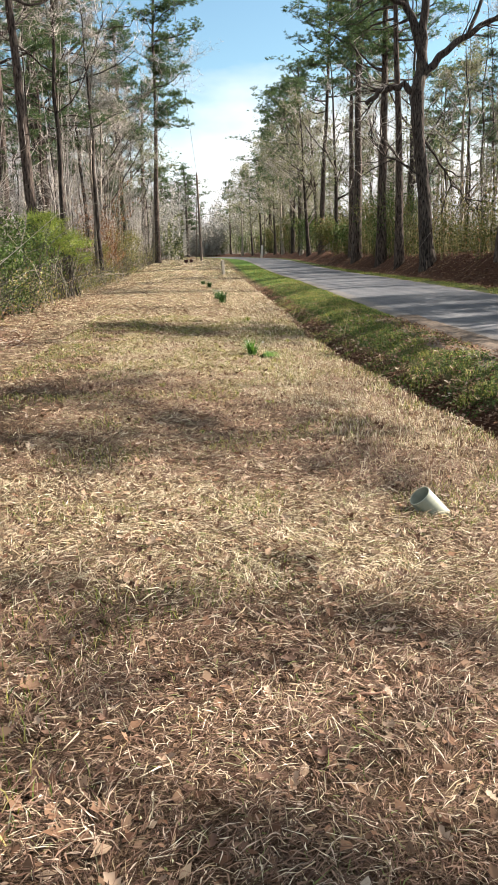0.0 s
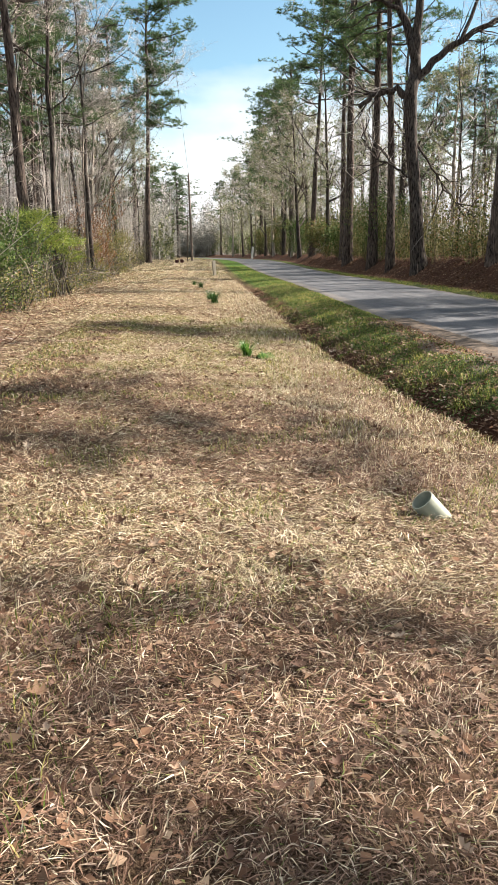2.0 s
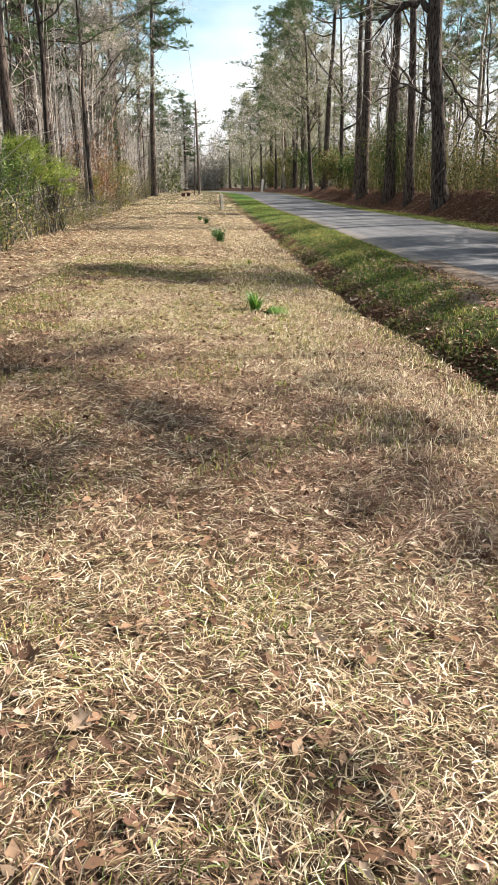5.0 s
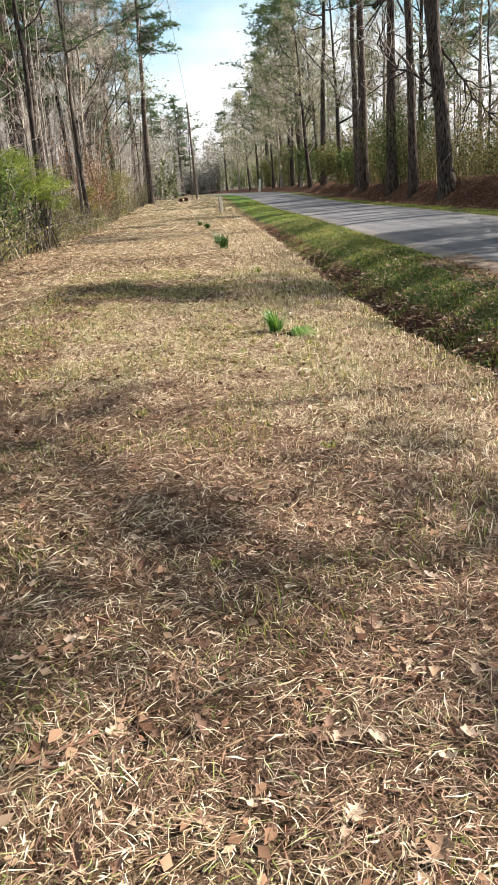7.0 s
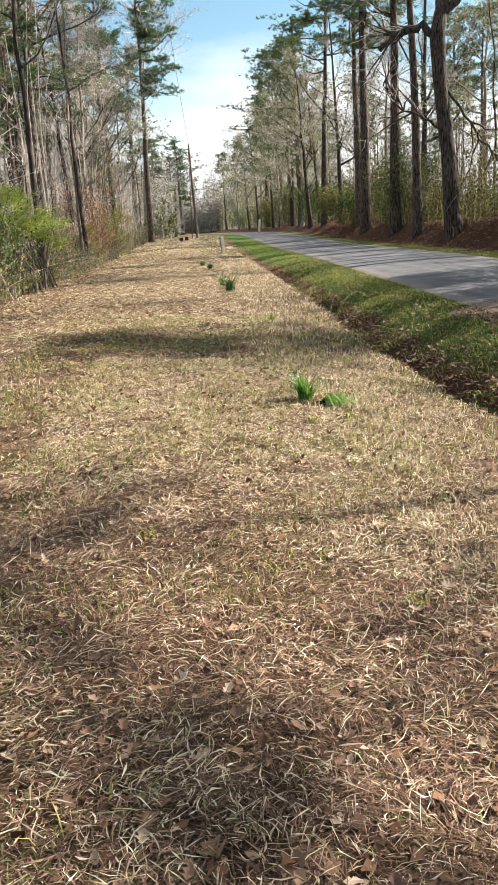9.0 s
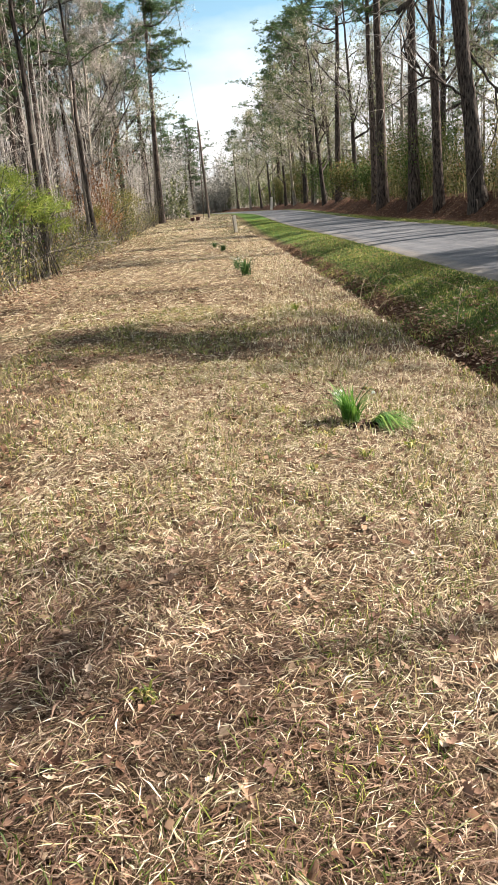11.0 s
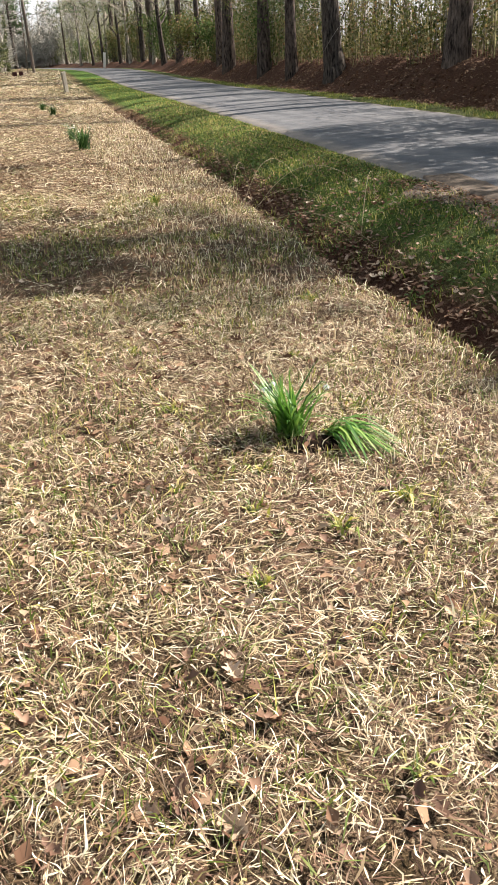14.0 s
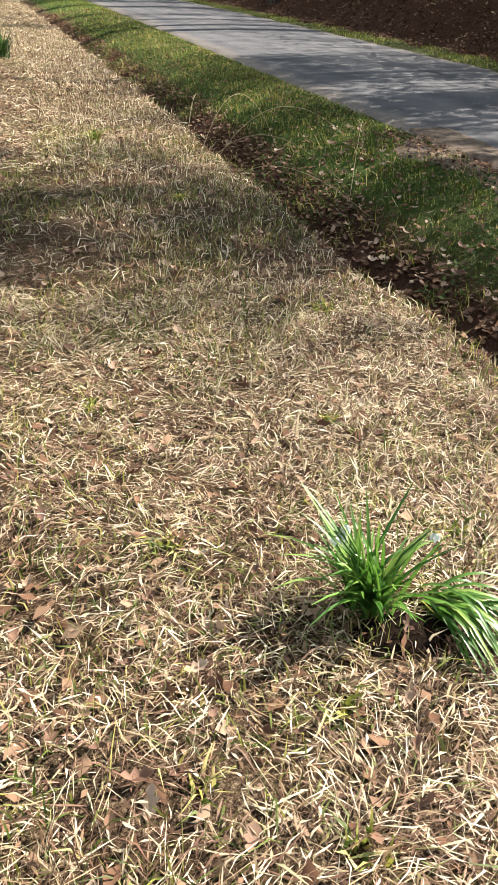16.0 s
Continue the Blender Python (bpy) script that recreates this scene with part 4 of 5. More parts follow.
def shrub(name, label, x, y, r, low, high, leaf_mat, n, size, seed, long_needles=False):
    rg = np.random.default_rng(seed)
    root = tagged(new(name), label, "shrub")
    root.matrix_basis = Matrix.Translation((x, y, float(land(x, y))))
    gs, gf, tips = Geo(), Geo(), []
    for _ in range(26):
        az, u = rg.uniform(0, 2 * np.pi), rg.random()
        top = np.array([np.cos(az) * r * rg.uniform(0.3, 1), np.sin(az) * r * rg.uniform(0.3, 1), low + (high - low) * u ** 0.8])
        foot = np.array([rg.normal(0, 0.3 * r), rg.normal(0, 0.3 * r), -0.05])
        lp = np.array([foot, foot * 0.6 + top * 0.4 + np.array([0, 0, 0.25]), top * 0.75 + np.array([0, 0, 0.3]), top])
        gs.tube(lp, [0.014, 0.011, 0.008, 0.004], 4, False)
        for _ in range(6):
            tips.append(top + rg.normal(0, 0.3, 3) * np.array([1, 1, 0.6]) * r * 0.6)
    tips = np.array(tips)
    if long_needles:
        needles(gf, tips, size, n, rg, 0.1, 0.006)
    else:
        k = len(tips) * n
        leaf_quads(gf, np.repeat(tips, n, 0) + rg.normal(0, 0.17 * r, (k, 3)), size * rg.uniform(0.6, 1.3, k), 0.2, rg)
    tagged(gs.link("stemwork", M_STEM, root), kind="stuff")
    tagged(gf.link("foliage", leaf_mat, root), kind="stuff")
    return root


shrub("young_pine", "bright yellow-green young pine at the wood's edge", -5.1, 26.5, 0.9, 1.4, 2.7, M_YOUNG, 24, 0.34, 51, True)
shrub("young_pine", "bright yellow-green young pine at the wood's edge", -4.75, 28.6, 0.8, 1.2, 2.2, M_YOUNG, 24, 0.32, 52, True)
shrub("evergreen_shrub", "dense dark evergreen shrub at the wood's edge", -6.2, 24.5, 1.4, 0.3, 2.7, M_LEAFY, 34, 0.10, 53)
shrub("evergreen_shrub", "dense dark evergreen shrub at the wood's edge", -7.3, 19.0, 1.7, 0.5, 3.2, M_LEAFY, 34, 0.10, 54)
shrub("evergreen_shrub", "dense dark evergreen shrub at the wood's edge", -6.6, 30.5, 1.0, 0.4, 1.7, M_LEAFY, 22, 0.10, 55)
shrub("evergreen_shrub", "dark green cedar-like shrub between pine trunks", 14.9, 57.5, 2.4, 0.6, 4.4, M_LEAFY, 46, 0.13, 56)
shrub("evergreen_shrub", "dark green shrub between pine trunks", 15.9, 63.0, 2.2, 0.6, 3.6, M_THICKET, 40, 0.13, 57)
for x, y, r, top, m, sd in [(-5.3, 19.6, 1.0, 1.7, M_LEAFY, 161), (-5.5, 57.0, 1.2, 3.0, M_OLIVE, 164), (-5.9, 64.0, 1.2, 3.4, M_OLIVE, 165), (-6.1, 47.5, 0.9, 2.0, M_OLIVE, 166)]:
    shrub("evergreen_shrub", "leafy green shrub among stems at the wood's edge", x, y, r, 0.15, top, m, 24, 0.085, sd)
# unseen shrubs, added on the bank so that the near road lies in shade
for x, y, r, top, sd in [(13.0, 21.0, 1.8, 5.2, 151), (13.4, 25.5, 2.0, 5.4, 152), (13.2, 17.5, 1.3, 3.6, 153)]:
    shrub("evergreen_shrub", "unseen evergreen shrub added to shade the road", x, y, r, 0.6, top, M_LEAFY, 40, 0.15, sd)
for k in range(16):
    y = 75 + k * 9
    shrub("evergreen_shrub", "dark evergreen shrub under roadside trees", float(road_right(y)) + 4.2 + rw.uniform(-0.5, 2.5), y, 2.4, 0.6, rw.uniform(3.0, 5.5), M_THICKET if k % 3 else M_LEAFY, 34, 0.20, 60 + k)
for k in range(9):
    y = 60 + k * 15
    shrub("evergreen_shrub", "olive evergreen shrub at the wood's edge", -6.4 - rw.uniform(0, 2) - 0.02 * y, y, 1.8, 0.4, rw.uniform(2.5, 5.0), M_OLIVE, 20, 0.24, 90 + k)


def dead_branch(x, y, turn, ln, seed):
    """A pale dead branch with crooked forks, propped in the brush."""
    rg = np.random.default_rng(seed)
    root = tagged(new("dead_branch"), "pale crooked dead branch propped in the undergrowth", "branch", "dead branches at the wood's edge")
    main = limb_points((0, 0, 0), (np.cos(turn), np.sin(turn), 0.75), ln, 9, 0.2, -0.07, rg)
    main[:, 2] = np.maximum(main[:, 2], 0.02)
    g = Geo()
    g.tube(main, np.linspace(0.03, 0.008, 10), 6)
    g.link("limb", M_PALE, root, True)
    for k in range(7):
        q = main[2 + k]
        lp = limb_points(q, unit(main[-1] - main[0]) + rg.normal(0, 0.65, 3), ln * rg.uniform(0.2, 0.45), 5, 0.25, 0.0, rg)
        g = Geo()
        g.tube(lp, np.linspace(0.014, 0.004, 6), 4)
        for _ in range(3):
            e = lp[rg.integers(1, 6)]
            g.tube(limb_points(e, rg.normal(0, 1, 3), rg.uniform(0.2, 0.5), 3, 0.25, 0.0, rg), np.linspace(0.007, 0.003, 4), 3)
        g.link("side_branch", M_PALE, root)
    root.matrix_basis = Matrix.Translation((x, y, float(land(x, y))))


for x, y, turn, ln, sd in [(-5.6, 20.5, 0.6, 2.6, 1), (-6.0, 23.0, -0.4, 3.0, 2), (-5.3, 26.0, 2.4, 2.2, 3), (-5.2, 30.0, 0.3, 2.4, 4), (-5.6, 36.0, -0.2, 2.8, 5), (-5.1, 33.0, 2.9, 2.0, 6), (-5.0, 18.0, 1.4, 2.2, 7), (-5.6, 42.0, 0.2, 2.6, 8)]:
    dead_branch(x, y, turn, ln, sd)


# ---- grass, straw and litter ----
def spread(n, x0, x1, y0, y1, rg, bias=1.0):
    y = y0 + (y1 - y0) * rg.random(n) ** bias
    lo = x0(y) if callable(x0) else x0
    hi = x1(y) if callable(x1) else x1
    x = lo + (hi - lo) * rg.random(n)
    return x, y


def on_land(x, y, dz=0.0):
    return np.column_stack([x, y, land(x, y) + dz])


def dry_grass():
    rg = np.random.default_rng(101)
    root = tagged(new("dry_grass"), "matted mown straw-coloured dry grass", "grass", kind="stuff")
    g = Geo()
    edge = lambda y: ditch_edge(y) - 0.02
    gb = Geo()
    hole = lambda x, y: ((x - 0.64) / 0.12) ** 2 + ((y - 11.16) / 0.09) ** 2 < 1
    for n, x0, x1, y0, y1, ln, wd, rise in (
            (235000, -1.45, 1.8, 1.2, 13.6, 0.056, 0.0020, 0.36), (130000, -1.45, 1.8, 1.2, 13.6, 0.024, 0.0034, 0.4),
            (84000, -2.6, edge, 2.0, 18.5, 0.058, 0.0034, 0.3), (12000, -4.2, -2.4, 5.0, 16.5, 0.09, 0.005, 0.28), (6000, -2.3, 2.3, -3.0, 1.3, 0.09, 0.006, 0.2),
            (46000, -4.7, edge, 16, 32, 0.10, 0.0065, 0.28), (26000, -5.0, edge, 30, 62, 0.16, 0.014, 0.25), (15000, -5.0, edge, 60, 115, 0.28, 0.034, 0.25)):
        x, y = spread(n, x0, x1, y0, y1, rg, 1.1)
        free = (x < edge(y)) & ~hole(x, y) & (rg.random(len(x)) < 0.5 + 0.8 * clumpy(x, y, 9.0, 71))
        x, y = x[free], y[free]
        brown = rg.random(len(x)) < brown_and_shade(x, y)
        for gg, pick in ((g, ~brown), (gb, brown)):
            k = pick.sum()
            lying(gg, on_land(x[pick], y[pick], rg.uniform(0.0, 0.024, k)), ln * rg.uniform(0.35, 1.8, k) ** 1.2, wd * rg.uniform(0.35, 1.7, k), rise, rg)
    g.link("lying_straw", M_STRAW, root)
    gb.link("pine_straw", M_BROWN, root, label="reddish brown pine straw between the grass")
    g = Geo()
    n = 46000
    x, y = spread(n, -2.4, edge, 1.3, 20, rg, 1.1)
    keep = rg.random(n) < clumpy(x, y, 2.2, 3) * (0.35 + 0.65 * smooth(0.0, 1.2, x))
    x, y = x[keep], y[keep]
    n = len(x)
    lean = np.column_stack([rg.normal(0, 0.5, n), rg.normal(0, 0.5, n), np.zeros(n)])
    blades(g, on_land(x, y), rg.uniform(0.03, 0.10, n), rg.uniform(0.002, 0.004, n), lean, 0.5, rg)
    n = 20000
    x, y = spread(n, lambda y: ditch_edge(y) - 1.5, edge, 6, 45, rg, 1.3)
    lean = np.column_stack([rg.normal(0, 0.35, n), rg.normal(0, 0.35, n), np.zeros(n)])
    blades(g, on_land(x, y), rg.uniform(0.02, 0.09, n), rg.uniform(0.003, 0.006, n) * (1 + y / 30), lean * 1.5, 0.4, rg)
    g.link("standing_straw", M_STRAW, root)
    g = Geo()
    n = 56000
    x, y = spread(n, -2.4, edge, 1.3, 18, rg)
    keep = clumpy(x, y, 3.5, 9) > 0.78 - 0.42 * smooth(8.0, 10.0, y)
    x, y = x[keep], y[keep]
    n = len(x)
    lean = np.column_stack([rg.normal(0, 0.45, n), rg.normal(0, 0.45, n), np.zeros(n)])
    blades(g, on_land(x, y), rg.uniform(0.03, 0.085, n), rg.uniform(0.003, 0.0055, n), lean * 1.4, 0.5, rg)
    g.link("green_blades", M_GRASS, root, label="sparse fresh green blades")
    return root


def verge_grass():
    rg = np.random.default_rng(102)
    root = tagged(new("verge_grass"), "short bright green grass on the ditch's road side", "grass", kind="stuff")
    g = Geo()
    for n, y0, y1, s in ((85000, 9, 30, 1.0), (24000, 30, 80, 2.2)):
        x, y = spread(n, lambda y: ditch_edge(y) + 0.7, lambda y: road_left(y) + 0.04, y0, y1, rg, 1.2)
        keep = ~((y < 17.6) & (x > road_left(y) - 0.75) & (rg.random(n) < 0.9))
        keep &= rg.random(n) < (0.12 + 0.88 * smooth(0.15, 0.9, x - ditch_edge(y) - 0.65)) * (0.45 + 0.55 * smooth(13.5, 17.5, y)) * (0.4 + 0.6 * clumpy(x, y, 3.0, 21))
        x, y = x[keep], y[keep]
        m = len(x)
        lean = np.column_stack([rg.normal(0, 0.4, m), rg.normal(0, 0.4, m), np.zeros(m)])
        blades(g, on_land(x, y), rg.uniform(0.015, 0.055, m) * s ** 0.4, rg.uniform(0.004, 0.008, m) * s, lean, 0.5, rg)
    n = 16000
    x, y = spread(n, lambda y: road_right(y) - 0.03, lambda y: road_right(y) + 1.1, 14, 70, rg, 1.3)
    keep = clumpy(x, y, 1.5, 5) > 0.35
    x, y = x[keep], y[keep]
    m = len(x)
    lean = np.column_stack([rg.normal(0, 0.4, m), rg.normal(0, 0.4, m), np.zeros(m)])
    blades(g, on_land(x, y), rg.uniform(0.04, 0.11, m), rg.uniform(0.008, 0.016, m), lean, 0.5, rg)
    g.link("blades", M_GRASS, root)
    return root


def ditch_ivy():
    rg = np.random.default_rng(104)
    root = tagged(new("ditch_weeds"), "small dark green weeds on the shaded ditch side", "weeds", kind="stuff")
    g = Geo()
    n = 26000
    x, y = spread(n, lambda y: ditch_edge(y) + 0.5, lambda y: road_left(y) - 0.15, 8, 34, rg, 1.15)
    keep = clumpy(x, y, 4.0, 31) > 0.4
    leaf_quads(g, on_land(x[keep], y[keep], rg.uniform(0.01, 0.05, keep.sum())), rg.uniform(0.02, 0.05, keep.sum()), 0.5, rg)
    g.link("foliage", M_LEAFY, root)
    g = Geo()
    n = 15000
    x, y = spread(n, lambda y: ditch_edge(y) + 0.45, lambda y: road_left(y) - 0.2, 8.5, 30, rg, 1.2)
    keep = clumpy(x, y, 6.0, 33) > 0.62
    x, y = x[keep], y[keep]
    m = len(x)
    lean = np.column_stack([rg.normal(-0.35, 0.5, m), rg.normal(0, 0.5, m), np.zeros(m)])
    blades(g, on_land(x, y), rg.uniform(0.05, 0.15, m), rg.uniform(0.004, 0.008, m), lean, 0.6, rg)
    g.link("tufts", M_GRASS, root, label="ragged green and yellow tufts")
    return root


def leaf_litter():
    rg = np.random.default_rng(103)
    root = tagged(new("leaf_litter"), "fallen brown leaves in the ditch and on the bank", "litter", kind="stuff")
    g = Geo()
    n = 9000
    x, y = spread(n, lambda y: ditch_edge(y) + 0.08, lambda y: ditch_edge(y) + 0.95, 5, 40, rg, 1.2)
    leaf_quads(g, on_land(x, y, 0.012), rg.uniform(0.03, 0.09, n), 0.7, rg)
    n = 7000
    x, y = spread(n, lambda y: ditch_edge(y) + 0.7, lambda y: road_left(y) - 0.1, 8, 40, rg, 1.2)
    leaf_quads(g, on_land(x, y, 0.02), rg.uniform(0.03, 0.07, n), 0.6, rg)
    n = 16000
    x, y = spread(n, lambda y: road_right(y) + 0.9, lambda y: road_right(y) + 4.5, 14, 90, rg, 1.3)
    leaf_quads(g, on_land(x, y, 0.02), rg.uniform(0.07, 0.16, n), 0.7, rg)
    n = 9000
    x, y = spread(n, -7.0, -3.0, 6, 60, rg, 1.2)
    leaf_quads(g, on_land(x, y, 0.015), rg.uniform(0.06, 0.13, n), 0.75, rg)
    n = 22000
    x, y = spread(n, -2.6, lambda y: ditch_edge(y), 1.3, 22, rg, 1.1)
    leaf_quads(g, on_land(x, y, rg.uniform(0.008, 0.03, n)), 0.015 + 0.05 * rg.random(n) ** 2, 0.6, rg)
    n = 1600
    x, y = spread(n, lambda y: road_left(y) - 0.7, lambda y: road_left(y) + 0.5, 11, 17.5, rg)
    leaf_quads(g, on_land(x, y, 0.05), rg.uniform(0.04, 0.08, n), 0.8, rg)
    g.link("leaves", M_LITTER, root)
    return root


dry_grass()
verge_grass()
ditch_ivy()
leaf_litter()


def oak_leaf_mesh(seed, lobes=4):
    """A curled dry oak leaf with rounded lobes, thin but with a turned rim."""
    rg = np.random.default_rng(seed)
    n = 22
    t = np.linspace(0, 1, n)
    half = (0.10 + 0.26 * np.sin(np.pi * t ** 0.8)) * (0.72 + 0.42 * np.sin(t * np.pi * 2 * lobes + 0.6)) * (1 - t ** 8)
    half[0] = half[1] = 0.02
    curl, twist = rg.uniform(0.3, 0.75), rg.uniform(-0.6, 0.6)
    v, f = [], []
    for k in range(n):
        z0 = curl * (t[k] - 0.5) ** 2 * 1.6
        for s in (-1.0, -0.5, 0.0, 0.5, 1.0):
            w = half[k] * s * rg.uniform(0.92, 1.08)
            v.append((t[k] - 0.5, w, z0 + abs(w) * curl * 1.3 + twist * w * (t[k] - 0.5) * 2))
    for k in range(n - 1):
        for s in range(4):
            a = k * 5 + s
            f += [(a, a + 5, a + 6), (a, a + 6, a + 1)]
    me = bpy.data.meshes.new("fallen_leaf")
    me.from_pydata(v, [], f)
    me.materials.append(M_LEAF)
    return me


def lobed_leaves(geo, centre, size, rg):
    """Many small curled lobed leaves in one go."""
    n, k = len(centre), 8
    t = np.linspace(0, 1, k)
    half = np.array([0.02, 0.16, 0.10, 0.30, 0.15, 0.28, 0.13, 0.0])
    az, curl = rg.uniform(0, 2 * np.pi, n), rg.uniform(0.2, 1.1, n)
    d = np.stack([np.cos(az), np.sin(az), rg.normal(0, 0.25, n)], 1)
    e = np.stack([-np.sin(az), np.cos(az), rg.normal(0, 0.3, n)], 1)
    up = np.array([0, 0, 1.0])
    sz = size[:, None, None]
    rows = []
    for w in (-1.0, 0.0, 1.0):
        rows.append(centre[:, None] + sz * (d[:, None] * (t - 0.5)[None, :, None] + e[:, None] * (half * w)[None, :, None] + up * (curl[:, None] * ((t - 0.5) ** 2 * 1.4 + np.abs(half * w) * 0.9)[None])[:, :, None]))
    v = np.stack(rows, 2).reshape(-1, 3)
    tri = []
    for q in range(k - 1):
        for c in (0, 1):
            a = q * 3 + c
            tri += [(a, a + 3, a + 4), (a, a + 4, a + 1)]
    geo.add(v, (np.arange(n)[:, None, None] * (k * 3) + np.array(tri)[None]).reshape(-1, 3))


def scattered_leaves():
    rg = np.random.default_rng(105)
    root = tagged(new("scattered_leaves"), "small curled brown oak leaves scattered over the mown grass", "leaves", kind="stuff")
    g = Geo()
    n = 4200
    x, y = spread(n, -2.3, lambda y: ditch_edge(y) + 0.5, 1.3, 17, rg, 1.1)
    lobed_leaves(g, on_land(x, y, rg.uniform(0.006, 0.028, n)), rg.uniform(0.025, 0.065, n), rg)
    n = 1200
    x, y = spread(n, lambda y: ditch_edge(y) + 0.1, lambda y: ditch_edge(y) + 1.0, 7, 26, rg, 1.2)
    lobed_leaves(g, on_land(x, y, 0.025), rg.uniform(0.04, 0.085, n), rg)
    n = 320
    x, y = spread(n, lambda y: ditch_edge(y) + 0.9, lambda y: road_left(y), 9, 18, rg)
    lobed_leaves(g, on_land(x, y, 0.04), rg.uniform(0.04, 0.08, n), rg)
    g.link("foliage", M_DRYLEAF, root)


LEAVES = [oak_leaf_mesh(s, 3 + s % 2) for s in (1, 2, 3, 4, 5)]
rl = random.Random(12)
scattered_leaves()


def fallen_leaf(x, y, size, turn, k):
    ob = new("fallen_leaf", LEAVES[k % 5])
    ob.matrix_basis = Matrix.LocRotScale((x, y, float(land(x, y)) + 0.018), Euler((rl.uniform(-0.5, 0.5), rl.uniform(-0.5, 0.5), turn)), (size, size, size))
    return tagged(ob, "curled dry brown oak leaf on matted grass", "leaf", "fallen oak leaves")


for k in range(280):
    y = 1.4 + 15 * rl.random() ** 1.1
    fallen_leaf(rl.uniform(-1.5, 1.8), y, rl.uniform(0.045, 0.09), rl.uniform(0, 6.28), k)


# ---- things on the verge ----
def snowflake_clump(x, y, size, n, label, floppy=False, flowers=4, seed=1, single=False, side=0.0, leafage=None):
    rg = np.random.default_rng(seed)
    root = tagged(new("flower_clump"), label, "flowering plant")
    root.matrix_basis = Matrix.Translation((x, y, float(land(x, y))))
    g = Geo()
    for _ in range(n):
        az = rg.normal(-1.1, 0.4) if floppy else rg.normal(2.9, 1.1) if rg.random() < side else rg.uniform(0, 2 * np.pi)
        h = size * rg.uniform(0.6, 1.0)
        out = (rg.uniform(0.05, 0.95) if not floppy else rg.uniform(0.75, 1.35)) * h
        lift = h if not floppy else h * rg.uniform(0.55, 1.0)
        p0 = np.array([rg.normal(0, 0.025 * size / 0.3), rg.normal(0, 0.025 * size / 0.3), -0.01])
        d = np.array([np.cos(az), np.sin(az), 0])
        s = np.array([-np.sin(az), np.cos(az), 0])
        u = np.linspace(0, 1, 7)
        droop = rg.uniform(0.0, 0.5) if not floppy else 1.0
        pts = p0 + d * out * (u ** 1.5)[:, None] + np.array([0, 0, 1.0]) * (lift * (u - droop * u ** 3))[:, None]
        pts[:, 2] = np.maximum(pts[:, 2], 0.012 * u)
        w = 0.0050 * (size / 0.3) * (1 - u ** 3) + 0.001
        keel = np.array([0, 0, 0.25]) * w[:, None]
        v = np.stack([pts - s * w[:, None] + keel, pts, pts + s * w[:, None] + keel], 1).reshape(-1, 3)
        t = [(k * 3 + c, k * 3 + c + 1, k * 3 + c + 4) for k in range(6) for c in (0, 1)] + [(k * 3 + c, k * 3 + c + 4, k * 3 + c + 3) for k in range(6) for c in (0, 1)]
        if single:
            g = Geo()
            g.add(v, t)
            g.link("leaf", M_BLADE, root, True)
        else:
            g.add(v, t)
    if not single:
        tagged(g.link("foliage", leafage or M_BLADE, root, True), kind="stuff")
    for k in range(flowers):
        az, h = rg.uniform(0, 6.28), size * rg.uniform(0.7, 0.95)
        tip = np.array([np.cos(az) * 0.22 * size * 2, np.sin(az) * 0.3 * size, h])
        stem = np.array([(0, 0, 0), tip * 0.5 + np.array([0, 0, 0.05]), tip, tip + np.array([0.02, 0, -0.015])])
        st = Geo()
        st.tube(stem, [0.003, 0.003, 0.0025, 0.002], 5)
        so = st.link("flower_stem", M_BLADE, root, True)
        fl = Geo()
        for j in range(6):
            a = j * np.pi / 3
            c = tip + np.array([0.02, 0, -0.017])
            o = np.array([np.cos(a), np.sin(a), 0])
            q = np.array([-np.sin(a), np.cos(a), 0])
            fl.add([c, c + o * 0.011 + q * 0.006 + np.array([0, 0, -0.008]), c + o * 0.013 + np.array([0, 0, -0.022]), c + o * 0.011 - q * 0.006 + np.array([0, 0, -0.008])], [(0, 1, 2), (0, 2, 3)])
        fl.link("flower", M_PETAL, so, False, "white bell flower")
    return root


snowflake_clump(0.61, 11.28, 0.31, 125, "upright clump of green strap leaves with white bell flowers", False, 5, 3, True, 0.7)
snowflake_clump(0.78, 11.25, 0.30, 54, "flopped clump of green strap leaves", True, 0, 4, True)
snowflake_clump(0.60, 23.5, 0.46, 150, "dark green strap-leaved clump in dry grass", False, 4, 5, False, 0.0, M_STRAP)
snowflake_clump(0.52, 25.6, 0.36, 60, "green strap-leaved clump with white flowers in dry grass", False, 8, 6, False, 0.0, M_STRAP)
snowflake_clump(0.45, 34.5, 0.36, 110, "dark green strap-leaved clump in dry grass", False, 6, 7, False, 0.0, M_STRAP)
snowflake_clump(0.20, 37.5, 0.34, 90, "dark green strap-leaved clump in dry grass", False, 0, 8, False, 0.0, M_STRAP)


def soil_patch(x, y):
    bm = bmesh.new()
    bmesh.ops.create_icosphere(bm, subdivisions=3, radius=1)
    for v in bm.verts:
        k = 1 + 0.3 * noise.noise(v.co * 2.5) + 0.22 * noise.noise(v.co * 9.0)
        v.co = Vector((v.co.x * 0.125 * k, v.co.y * 0.075 * k, v.co.z * 0.024 * k))
    me = bpy.data.meshes.new("soil_mound")
    bm.to_mesh(me)
    bm.free()
    me.materials.append(M_SOIL)
    ob = new("soil_mound", me)
    ob.matrix_basis = Matrix.Translation((x, y, float(land(x, y)) + 0.002))
    return tagged(ob, "dark dug soil at the foot of the flower clump", "soil")


soil_patch(0.65, 11.175)


